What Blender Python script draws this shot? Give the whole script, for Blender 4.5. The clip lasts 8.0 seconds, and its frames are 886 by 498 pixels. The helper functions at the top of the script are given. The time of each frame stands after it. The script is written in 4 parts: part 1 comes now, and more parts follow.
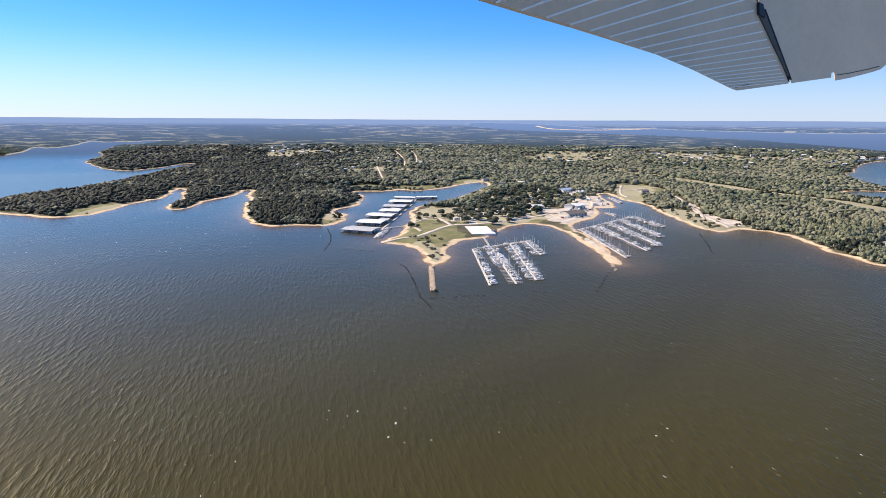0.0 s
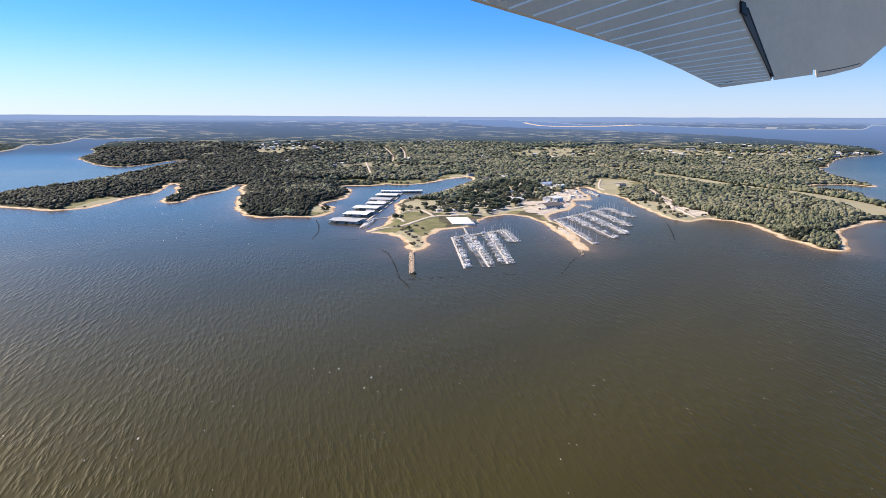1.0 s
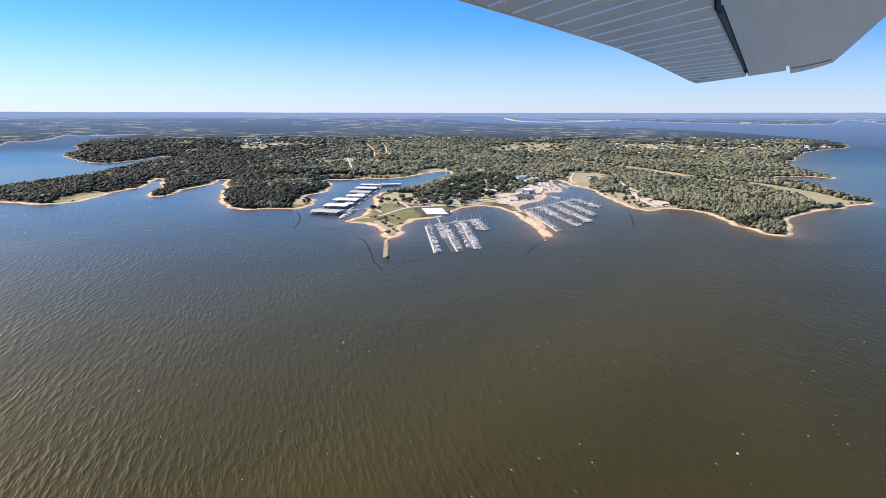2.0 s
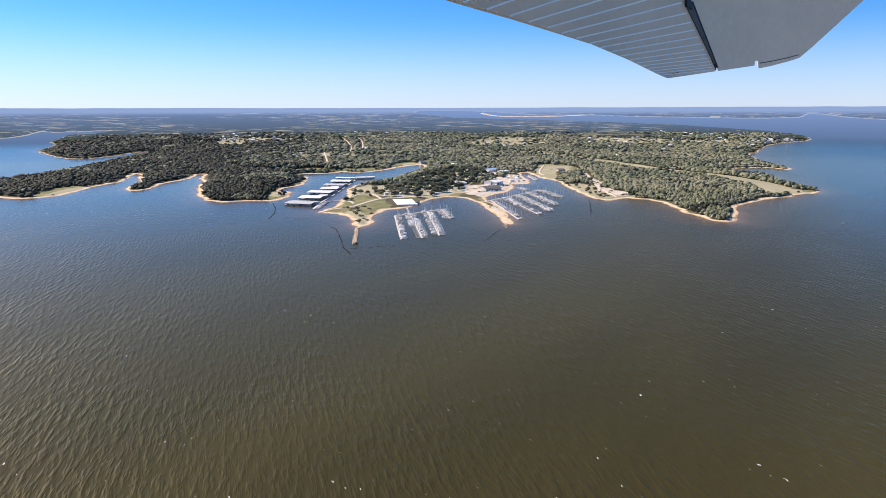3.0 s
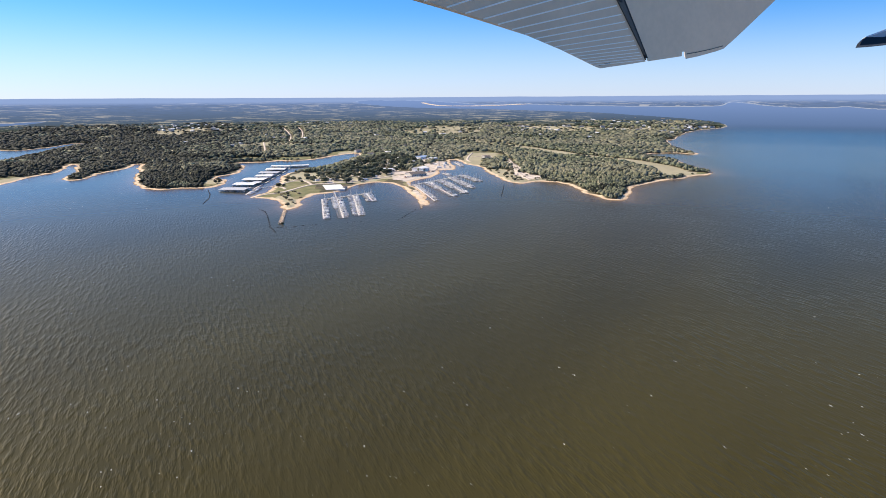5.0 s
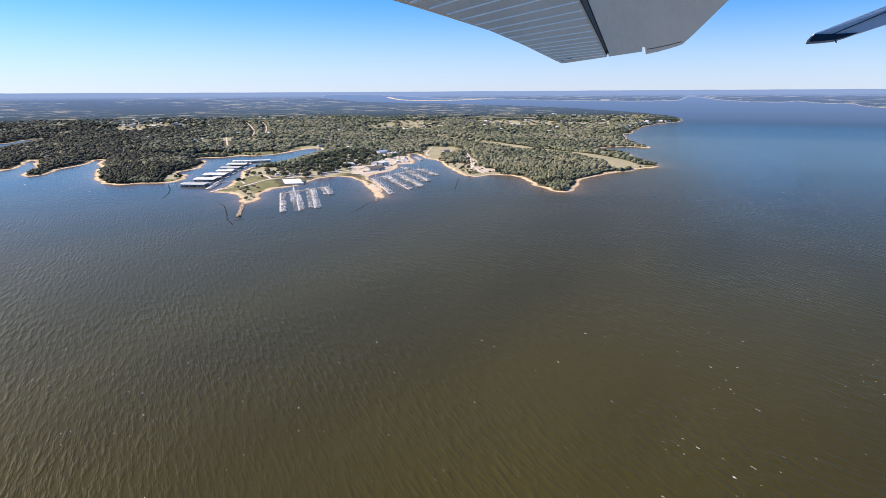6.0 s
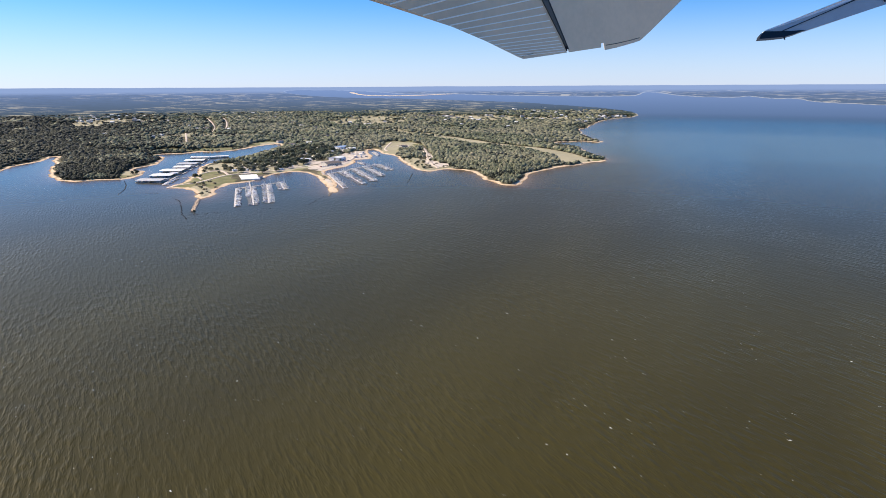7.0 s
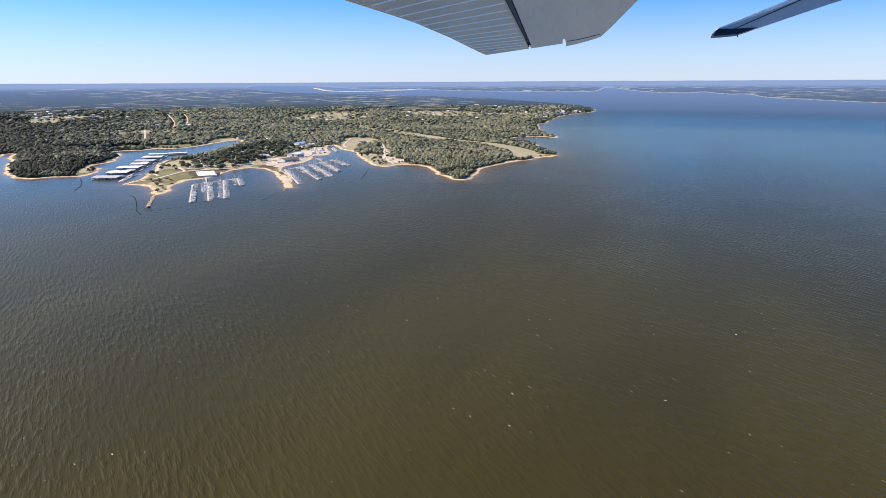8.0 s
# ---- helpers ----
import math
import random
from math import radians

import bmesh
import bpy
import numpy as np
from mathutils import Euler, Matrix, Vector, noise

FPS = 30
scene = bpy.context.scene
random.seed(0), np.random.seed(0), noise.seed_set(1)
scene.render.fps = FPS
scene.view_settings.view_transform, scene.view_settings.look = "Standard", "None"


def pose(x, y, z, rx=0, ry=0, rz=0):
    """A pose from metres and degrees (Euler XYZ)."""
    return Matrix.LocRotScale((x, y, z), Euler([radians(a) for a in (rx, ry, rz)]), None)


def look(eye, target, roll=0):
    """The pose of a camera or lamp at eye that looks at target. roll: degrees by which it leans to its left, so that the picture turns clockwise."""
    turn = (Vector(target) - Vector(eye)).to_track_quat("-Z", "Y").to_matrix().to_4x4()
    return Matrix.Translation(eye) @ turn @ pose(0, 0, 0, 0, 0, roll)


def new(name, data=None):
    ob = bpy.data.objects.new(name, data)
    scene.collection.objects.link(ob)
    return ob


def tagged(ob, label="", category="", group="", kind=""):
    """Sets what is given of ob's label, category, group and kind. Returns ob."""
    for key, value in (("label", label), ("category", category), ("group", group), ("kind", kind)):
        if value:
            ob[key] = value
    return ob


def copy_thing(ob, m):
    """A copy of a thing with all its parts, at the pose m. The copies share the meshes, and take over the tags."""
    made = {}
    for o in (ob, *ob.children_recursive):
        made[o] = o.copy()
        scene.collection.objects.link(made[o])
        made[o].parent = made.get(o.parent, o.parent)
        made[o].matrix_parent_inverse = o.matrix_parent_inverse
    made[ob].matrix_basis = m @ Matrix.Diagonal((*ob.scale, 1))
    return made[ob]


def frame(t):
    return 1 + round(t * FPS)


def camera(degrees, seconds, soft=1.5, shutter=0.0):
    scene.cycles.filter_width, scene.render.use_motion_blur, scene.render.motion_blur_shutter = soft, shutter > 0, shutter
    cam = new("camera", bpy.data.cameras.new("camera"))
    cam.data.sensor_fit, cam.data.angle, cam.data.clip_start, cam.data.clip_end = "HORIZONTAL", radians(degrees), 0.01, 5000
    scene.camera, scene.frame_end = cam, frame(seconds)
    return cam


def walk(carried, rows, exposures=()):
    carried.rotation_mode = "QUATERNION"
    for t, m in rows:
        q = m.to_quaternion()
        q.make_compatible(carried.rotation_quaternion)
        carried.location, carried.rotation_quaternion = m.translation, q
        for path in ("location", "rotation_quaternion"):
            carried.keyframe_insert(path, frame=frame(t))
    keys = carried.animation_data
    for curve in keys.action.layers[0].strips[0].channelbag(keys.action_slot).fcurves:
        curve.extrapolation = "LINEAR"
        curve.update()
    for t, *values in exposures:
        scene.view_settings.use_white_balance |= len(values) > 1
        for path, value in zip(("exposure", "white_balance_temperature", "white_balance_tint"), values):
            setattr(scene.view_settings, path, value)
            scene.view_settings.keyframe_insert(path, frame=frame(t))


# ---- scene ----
cam = camera(68.0, 8.0, soft=0.8)
# seconds, eye, yaw to the left, pitch, roll
PATH = [
    (0.0, -5.65, -398.94, 104.94, -1.433, -10.945, 0.306),
    (0.5, -1.39, -418.07, 104.66, -1.741, -11.066, 0.268),
    (1.0, 2.93, -437.20, 104.36, -2.174, -11.197, 0.228),
    (1.5, 7.36, -456.27, 104.08, -2.776, -11.340, 0.155),
    (3.0, 22.37, -512.25, 103.83, -5.154, -11.933, -0.134),
    (3.5, 27.77, -530.00, 104.19, -6.158, -12.152, -0.218),
    (4.0, 33.25, -547.49, 104.69, -7.251, -12.386, -0.251),
    (5.5, 50.45, -596.90, 107.72, -10.829, -13.127, -0.315),
    (6.0, 56.26, -612.77, 109.17, -12.194, -13.384, -0.307),
    (6.5, 62.07, -628.54, 110.74, -13.596, -13.626, -0.311),
    (7.0, 67.87, -644.23, 112.44, -15.010, -13.855, -0.301),
    (7.5, 73.67, -659.89, 114.23, -16.395, -14.071, -0.291),
    (8.0, 79.47, -675.54, 116.07, -17.717, -14.294, -0.283),
]


def heading(x, y, z, yaw, pitch, roll):
    a, p = radians(yaw), radians(pitch)
    ahead = Vector((-math.sin(a) * math.cos(p), math.cos(a) * math.cos(p), math.sin(p)))
    eye = Vector((x, y, z))
    return look(eye, eye + ahead * 100, roll)


walk(cam, [(t, heading(*row)) for t, *row in PATH])

# ---- world, sun, exposure ----
SUN_AZ, SUN_EL = -60.0, 42.0          # degrees from +y to the right; height
world = bpy.data.worlds.new("sky")
scene.world = world
world.use_nodes = True
wn = world.node_tree.nodes
sky = wn.new("ShaderNodeTexSky")
sky.sky_type = "NISHITA"
sky.sun_disc = False
sky.sun_elevation, sky.sun_rotation = radians(SUN_EL), radians(SUN_AZ)
sky.altitude, sky.air_density, sky.dust_density, sky.ozone_density = 150, 1.0, 0.1, 7.0
wn["Background"].inputs["Strength"].default_value = 0.101
tint = wn.new("ShaderNodeMix")                       # a deep, dry autumn blue
tint.data_type, tint.blend_type = "RGBA", "MULTIPLY"
tint.inputs[0].default_value, tint.inputs[7].default_value = 1.0, (0.86, 0.92, 1.13, 1)
world.node_tree.links.new(sky.outputs[0], tint.inputs[6])
deep = wn.new("ShaderNodeHueSaturation")
deep.inputs["Saturation"].default_value = 1.21
world.node_tree.links.new(tint.outputs[2], deep.inputs["Color"])
air = wn.new("ShaderNodeTexCoord")                   # pale lavender haze all round the horizon
up = wn.new("ShaderNodeSeparateXYZ")
world.node_tree.links.new(air.outputs["Generated"], up.inputs[0])
low = wn.new("ShaderNodeMapRange")
low.interpolation_type = "SMOOTHSTEP"
for key, v in ((1, 0.0), (2, 0.13), (3, 0.5), (4, 0.0)):
    low.inputs[key].default_value = v
world.node_tree.links.new(up.outputs[2], low.inputs[0])
mist = wn.new("ShaderNodeMix")
mist.data_type = "RGBA"
mist.inputs[7].default_value = (4.8, 5.5, 7.4, 1)
world.node_tree.links.new(low.outputs[0], mist.inputs[0])
world.node_tree.links.new(deep.outputs[0], mist.inputs[6])
world.node_tree.links.new(mist.outputs[2], wn["Background"].inputs["Color"])
sun = new("sun", bpy.data.lights.new("sun", "SUN"))
sun.data.energy, sun.data.angle, sun.data.color = 5.0, radians(0.53), (1.0, 0.875, 0.675)
sa, se = radians(SUN_AZ), radians(SUN_EL)
sun_dir = Vector((math.sin(sa) * math.cos(se), math.cos(sa) * math.cos(se), math.sin(se)))
sun.matrix_world = look(sun_dir * 3000 + Vector((0, 0, 500)), (0, 0, 500))
scene.view_settings.exposure = 0.53


# ---- materials ----
class Mat:
    """A node material with short ways to add nodes."""

    def __init__(self, name, rough=0.7, metal=0.0, spec=0.5):
        self.m = bpy.data.materials.new(name)
        self.m.use_nodes = True
        self.n, self.l = self.m.node_tree.nodes, self.m.node_tree.links
        self.b = self.n["Principled BSDF"]
        self.set("Roughness", rough), self.set("Metallic", metal), self.set("Specular IOR Level", spec)
        self.place = self.n.new("ShaderNodeNewGeometry").outputs["Position"]

    def put(self, socket, v):
        if hasattr(v, "is_linked"):
            self.l.new(v, socket)
        elif hasattr(v, "__len__"):
            socket.default_value = (*v, 1.0)[:4] if len(socket.default_value) == 4 else v
        else:
            socket.default_value = v

    def set(self, key, v):
        self.put(self.b.inputs[key], v)

    def noise(self, scale, detail=4.0, rough=0.55, at=None, stretch=None):
        x = self.n.new("ShaderNodeTexNoise")
        x.inputs["Scale"].default_value, x.inputs["Detail"].default_value, x.inputs["Roughness"].default_value = scale, detail, rough
        v = at or self.place
        if stretch:
            mp = self.n.new("ShaderNodeMapping")
            self.l.new(v, mp.inputs["Vector"])
            mp.vector_type = "TEXTURE"
            mp.inputs["Rotation"].default_value = (0, 0, radians(stretch[0]))
            mp.inputs["Scale"].default_value = (1 / stretch[1], 1 / stretch[2], 1)
            v = mp.outputs[0]
        self.l.new(v, x.inputs["Vector"])
        return x.outputs["Fac"]

    def attr(self, name):
        x = self.n.new("ShaderNodeAttribute")
        x.attribute_name = name
        return x.outputs["Fac"]

    def math(self, op, a, b=0.0, clamp=False):
        x = self.n.new("ShaderNodeMath")
        x.operation, x.use_clamp = op, clamp
        self.put(x.inputs[0], a), self.put(x.inputs[1], b)
        return x.outputs[0]

    def span(self, v, lo, hi, to_lo=0.0, to_hi=1.0):
        x = self.n.new("ShaderNodeMapRange")
        x.interpolation_type = "SMOOTHSTEP"
        self.put(x.inputs[0], v)
        for i, k in enumerate((lo, hi, to_lo, to_hi)):
            x.inputs[1 + i].default_value = k
        return x.outputs[0]

    def mix(self, f, a, b, mode="MIX"):
        x = self.n.new("ShaderNodeMix")
        x.data_type, x.blend_type = "RGBA", mode
        self.put(x.inputs[0], f), self.put(x.inputs[6], a), self.put(x.inputs[7], b)
        return x.outputs[2]

    def bump(self, h, strength=0.5, dist=0.1):
        x = self.n.new("ShaderNodeBump")
        self.put(x.inputs["Height"], h)
        x.inputs["Strength"].default_value, x.inputs["Distance"].default_value = strength, dist
        self.l.new(x.outputs[0], self.b.inputs["Normal"])

    def random(self, island=False):
        if island:
            return self.n.new("ShaderNodeNewGeometry").outputs["Random Per Island"]
        return self.n.new("ShaderNodeObjectInfo").outputs["Random"]


def plain(name, colour, rough=0.6, metal=0.0, wear=0.15, scale=0.8, vary=0.0):
    """Painted or bare material with grain and stains at two scales."""
    k = Mat(name, rough, metal)
    f = k.math("ADD", k.math("MULTIPLY", k.noise(scale), 0.6), k.math("MULTIPLY", k.noise(scale * 9), 0.4))
    dark = tuple(c * (1 - wear * 2) for c in colour)
    c = k.mix(k.span(f, 0.35, 0.65), dark, colour)
    if vary:
        c = k.mix(k.math("MULTIPLY", k.random(), vary), c, (0.02, 0.03, 0.05))
    k.set("Base Color", c)
    k.bump(k.noise(scale * 12), 0.2, 0.02)
    return k.m


def water_material():
    """Turbid brown water: a matt body under a rippled gloss that grows towards grazing sight."""
    k = Mat("lake_water")
    sd = k.attr("shore")
    big = k.noise(0.008, 3.0, stretch=(-35, 1, 0.3))
    silt = k.mix(k.span(big, 0.35, 0.7), (0.041, 0.0335, 0.0092), (0.054, 0.0440, 0.0120))
    edge = k.math("ADD", sd, k.math("MULTIPLY", k.noise(0.04, 4.0), 14.0))
    silt = k.mix(k.span(edge, -44.0, 6.0, 0.0, 0.5), silt, (0.15, 0.095, 0.050))
    c = k.mix(k.span(edge, -7.0, 9.0), silt, (0.19, 0.12, 0.062))
    flecks = k.noise(0.75, 2.0, stretch=(12, 1, 0.35))
    caps = k.math("MULTIPLY", k.span(flecks, 0.715, 0.75), k.span(k.noise(0.03, 2.0), 0.46, 0.60))
    c = k.mix(caps, c, (0.75, 0.75, 0.70))
    swell = k.noise(0.15, 2.0, 0.5, stretch=(14, 1.0, 0.30))
    chop = k.span(k.noise(0.50, 2.0, 0.5, stretch=(11, 1.0, 0.22)), 0.36, 0.80)
    fine = k.noise(2.6, 3.0, 0.6)
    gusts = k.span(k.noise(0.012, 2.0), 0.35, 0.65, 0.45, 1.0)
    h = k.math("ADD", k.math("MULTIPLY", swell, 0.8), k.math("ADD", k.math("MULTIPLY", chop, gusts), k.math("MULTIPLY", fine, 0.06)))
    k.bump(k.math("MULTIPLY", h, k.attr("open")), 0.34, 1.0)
    normal = k.b.inputs["Normal"].links[0].from_socket
    body, gloss, facing, both = (k.n.new("ShaderNode" + x) for x in ("BsdfDiffuse", "BsdfGlossy", "Fresnel", "MixShader"))
    k.put(body.inputs["Color"], c)
    # reflection strength put into the gloss colour: dim and warm near HUB, paler farther out
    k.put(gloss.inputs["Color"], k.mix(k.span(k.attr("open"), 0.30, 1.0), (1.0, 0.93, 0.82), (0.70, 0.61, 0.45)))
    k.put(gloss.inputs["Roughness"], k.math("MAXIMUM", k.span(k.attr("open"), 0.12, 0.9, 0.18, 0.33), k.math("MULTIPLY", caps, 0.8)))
    facing.inputs["IOR"].default_value = 1.30
    for node in (body, gloss, facing):
        k.put(node.inputs["Normal"], normal)
    k.put(both.inputs[0], facing.outputs[0])
    k.put(both.inputs[1], body.outputs[0]), k.put(both.inputs[2], gloss.outputs[0])
    k.put(k.n["Material Output"].inputs["Surface"], both.outputs[0])
    return k.m


def ground_material():
    k = Mat("land", 0.95, 0.0, 0.2)
    sd, grass, tan, pale = k.attr("shore"), k.attr("grass"), k.attr("tan"), k.attr("pale")
    mid, fine, huge = k.noise(0.05, 5.0), k.noise(0.6, 4.0), k.noise(0.006, 4.0)
    floor = k.mix(k.span(mid, 0.3, 0.7), (0.055, 0.055, 0.030), (0.15, 0.125, 0.075))
    lawn = k.mix(k.span(mid, 0.35, 0.65), (0.155, 0.165, 0.066), (0.29, 0.25, 0.125))
    lawn = k.mix(k.math("MULTIPLY", fine, 0.35), lawn, (0.09, 0.09, 0.045))
    straw = k.mix(k.span(huge, 0.35, 0.65), (0.42, 0.37, 0.245), (0.32, 0.285, 0.18))
    gravel = k.mix(k.span(k.noise(0.12, 5.0), 0.35, 0.65), (0.66, 0.57, 0.48), (0.47, 0.39, 0.31))
    sand = k.mix(k.span(mid, 0.3, 0.75), (0.72, 0.56, 0.38), (0.56, 0.40, 0.25))
    wet = k.mix(k.span(fine, 0.3, 0.7), (0.30, 0.19, 0.10), (0.36, 0.24, 0.14))
    c = k.mix(k.span(k.math("ADD", grass, k.math("MULTIPLY", k.math("SUBTRACT", mid, 0.5), 0.5)), 0.4, 0.6), floor, lawn)
    c = k.mix(k.span(k.math("ADD", tan, k.math("MULTIPLY", k.math("SUBTRACT", mid, 0.5), 0.5)), 0.4, 0.6), c, straw)
    c = k.mix(k.span(k.math("ADD", pale, k.math("MULTIPLY", k.math("SUBTRACT", fine, 0.5), 0.4)), 0.4, 0.6), c, gravel)
    d = k.math("ADD", sd, k.math("MULTIPLY", k.math("SUBTRACT", mid, 0.5), 13.0))
    c = k.mix(k.span(d, 7.5, 4.5), c, sand)
    c = k.mix(k.span(d, 2.0, 0.3), c, wet)
    k.set("Base Color", c)
    k.bump(k.math("ADD", k.math("MULTIPLY", mid, 2.0), fine), 0.5, 0.6)
    return k.m


def leaf_material(name, a, b, c, island=True):
    k = Mat(name, 0.75, 0.0, 0.25)
    r = k.random(island)
    col = k.mix(k.span(r, 0.0, 0.75), a, b)
    col = k.mix(k.span(r, 0.8, 1.0), col, c)
    col = k.mix(k.span(k.noise(0.7, 3.0), 0.35, 0.7, 0.0, 0.55), col, tuple(x * 0.45 for x in a))
    patch = k.noise(0.005, 3.0)
    col = k.mix(k.span(patch, 0.42, 0.62, 0.0, 0.4), col, c)
    k.set("Base Color", col)
    k.bump(k.noise(1.6, 3.0), 0.6, 0.6)
    return k.m


M_WATER, M_LAND = water_material(), ground_material()
M_OAK = leaf_material("oak_woodland_leaves", (0.078, 0.090, 0.050), (0.225, 0.232, 0.132), (0.34, 0.30, 0.19))
M_CEDAR = leaf_material("dark_cedar_leaves", (0.011, 0.015, 0.008), (0.027, 0.034, 0.018), (0.060, 0.058, 0.035))
M_PARKLEAF = leaf_material("park_tree_leaves", (0.050, 0.060, 0.033), (0.10, 0.112, 0.062), (0.17, 0.155, 0.095), False)
M_BARK = plain("bark", (0.10, 0.075, 0.05), 0.9)
M_WHITE = plain("white_paint", (0.84, 0.81, 0.77), 0.6, wear=0.05)
M_ROOFW = plain("white_metal_roof", (0.84, 0.82, 0.78), 0.7, wear=0.06, scale=0.2)
M_ROOFG = plain("weathered_grey_metal_roof", (0.54, 0.53, 0.53), 0.65, wear=0.1, scale=0.2)
M_DECK = plain("bleached_dock_boards", (0.68, 0.62, 0.56), 0.85, wear=0.12, scale=0.6)
M_STEEL = plain("galvanised_steel", (0.45, 0.46, 0.47), 0.45, 0.7, wear=0.1)
M_DARK = plain("dark_rubber", (0.03, 0.03, 0.032), 0.8)
M_ROCK = plain("pale_riprap", (0.56, 0.42, 0.29), 0.9, wear=0.12, scale=0.3)
M_WINGSKIN = plain("wing_skin", (0.82, 0.575, 0.355), 0.5, wear=0.05, scale=0.004)
# the highlight along the ribs is in this colour, paler than the skin
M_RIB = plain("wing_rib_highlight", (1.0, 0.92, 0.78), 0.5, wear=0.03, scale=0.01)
M_TAUPE = plain("brown_grey_paint", (0.10, 0.085, 0.065), 0.6, wear=0.1, scale=0.01)
M_TAIL = plain("tail_skin", (0.52, 0.49, 0.46), 0.5, wear=0.05, scale=0.004)
M_BLACK = plain("black_paint", (0.012, 0.012, 0.014), 0.4)


# ---- helpers for meshes ----
def part(name, bm, material, parent=None, label="", smooth=False):
    me = bpy.data.meshes.new(name)
    bm.to_mesh(me)
    bm.free()
    me.materials.append(material)
    if smooth:
        me.shade_smooth()
    ob = new(name, me)
    if parent:
        ob.parent = parent
    return tagged(ob, label)


def thing(name, label, category, group="", m=None):
    ob = new(name)
    if m:
        ob.matrix_basis = m
    return tagged(ob, label, category, group)


def sheet(name, verts, faces, material):
    me = bpy.data.meshes.new(name)
    verts, faces = np.asarray(verts, np.float32), np.asarray(faces, np.int32)
    n = faces.shape[1]
    me.vertices.add(len(verts)), me.loops.add(faces.size), me.polygons.add(len(faces))
    me.vertices.foreach_set("co", verts.ravel())
    me.loops.foreach_set("vertex_index", faces.ravel())
    me.polygons.foreach_set("loop_start", np.arange(0, faces.size, n, dtype=np.int32))
    me.update(calc_edges=True)
    me.materials.append(material)
    return new(name, me)


def box(bm, x0, x1, y0, y1, z0, z1, m=None):
    v = bmesh.ops.create_cube(bm, size=1.0)["verts"]
    for p in v:
        p.co = Vector((x0 if p.co.x < 0 else x1, y0 if p.co.y < 0 else y1, z0 if p.co.z < 0 else z1))
        if m:
            p.co = m @ p.co
    return v


# ---- lie of the land ----
HUB = (33.0, -547.0)


def rise(x, y):
    """The land and the lake climb gently towards the far skyline."""
    s = np.clip((np.hypot(x - HUB[0], y - HUB[1]) - 1650.0) / 1650.0, 0, None)
    return 108.0 * s**1.5


WEST = [(-575, 398), (-500, 352), (-465, 342), (-420, 316), (-393, 329), (-383, 350), (-381, 391), (-381, 437), (-372, 472), (-371, 510), (-388, 599), (-394, 650), (-371, 597),
        (-343, 506), (-334, 451), (-328, 410), (-311, 387), (-297.5, 398), (-297.7, 447), (-292.2, 491), (-282.9, 531), (-282.9, 593), (-279.4, 632), (-261.4, 543), (-243.5, 461),
        (-227.6, 389), (-213.3, 338), (-195, 297), (-179.5, 268.4), (-159.7, 255.7), (-145.9, 274.3), (-125, 272.1), (-107.9, 268.5), (-98.6, 293.7), (-95.2, 315), (-94.9, 357)]
COVE = [(-101.5, 364), (-114.8, 366), (-113.2, 393), (-100.2, 411), (-91.7, 439), (-94.7, 502), (-97.1, 557), (-114.8, 588), (-107.4, 607), (-92.9, 603), (-56.3, 619), (-48.8, 640),
        (-27.1, 616), (10.9, 641), (41.3, 696), (68.6, 743), (97.7, 779), (100.5, 725), (86.4, 665), (58.7, 582), (20.8, 476), (-11.6, 434), (-26.1, 407), (-26.3, 342), (-25.3, 283.4), (-27.4, 247.8),
        (-34.3, 212.4), (-42.4, 195.2), (-50.7, 175.6), (-42.4, 165.3), (-31.1, 164.3), (-21, 151.5), (-10.8, 116.8), (-5.3, 86), (-3, 70.6)]
PARK = [(4, 79.7), (13.3, 104.3), (14.3, 131.4), (16.4, 162.6), (24.8, 186.1), (40.3, 192.9), (50.1, 199.6), (60.1, 211.6), (75.1, 253.8), (90.4, 277.8), (105.9, 282.1), (117.9, 269.1), (128.2, 241.7), (134.9, 197.4),
        (135, 154.4), (133, 109.1), (134, 80), (140.5, 84), (145.5, 120), (147.5, 174.1), (146, 223.6), (141.2, 255.1), (150.1, 281.6), (160.4, 297.7), (173.3, 307), (188.1, 335), (203.4, 374),
        (199.7, 418), (213.2, 416), (230.6, 415), (241.6, 461), (242.5, 519), (259.3, 583)]
EAST = [(263.5, 569), (264.7, 514), (272, 466), (279.9, 431), (274.4, 400), (271.6, 365), (267.7, 306), (267.7, 270.8), (271.7, 236.7), (281.7, 225.1), (298.4, 233.3),
        (314, 246.7), (321, 235), (332, 228.7), (336, 206.5), (336, 173.8), (332, 136), (332, 107.6), (333, 85.6), (341, 71.6), (354, 73.1), (366, 92.7), (386, 131.8),
        (404, 160.8), (429, 184.7), (460, 215.4), (489, 227.8), (513, 241.4), (537, 256.4), (573, 267), (593, 299), (602, 339), (614, 407), (640, 494), (629, 538),
        (616, 561), (633, 604), (661, 625), (687, 629), (721, 631), (732, 580), (758, 625), (773, 696), (808, 804), (843, 887)]
FAR_EAST = [(890, 1008), (906, 986), (953, 1056), (1023, 1149), (1093, 1211), (1150, 1229), (1218, 1247), (1258, 1310), (1266, 1379), (1251, 1488), (1207, 1594),
            (1147, 1693), (1097, 1793), (1004, 1903), (873, 2005), (667, 2154), (437, 2244), (256.9, 2379), (167.1, 2540), (195.5, 2689), (479, 2614), (626, 2473),
            (693, 2384), (915, 2325), (1074, 2207), (1536, 1900), (1625, 1908), (1735, 2054), (1741, 1757), (1864, 1599), (1941, 1635), (1924, 1488), (2004, 1445),
            (1950, 1316), (2010, 1172), (2046, 1022), (2113, 848), (2676, 472), (5040, 0)]
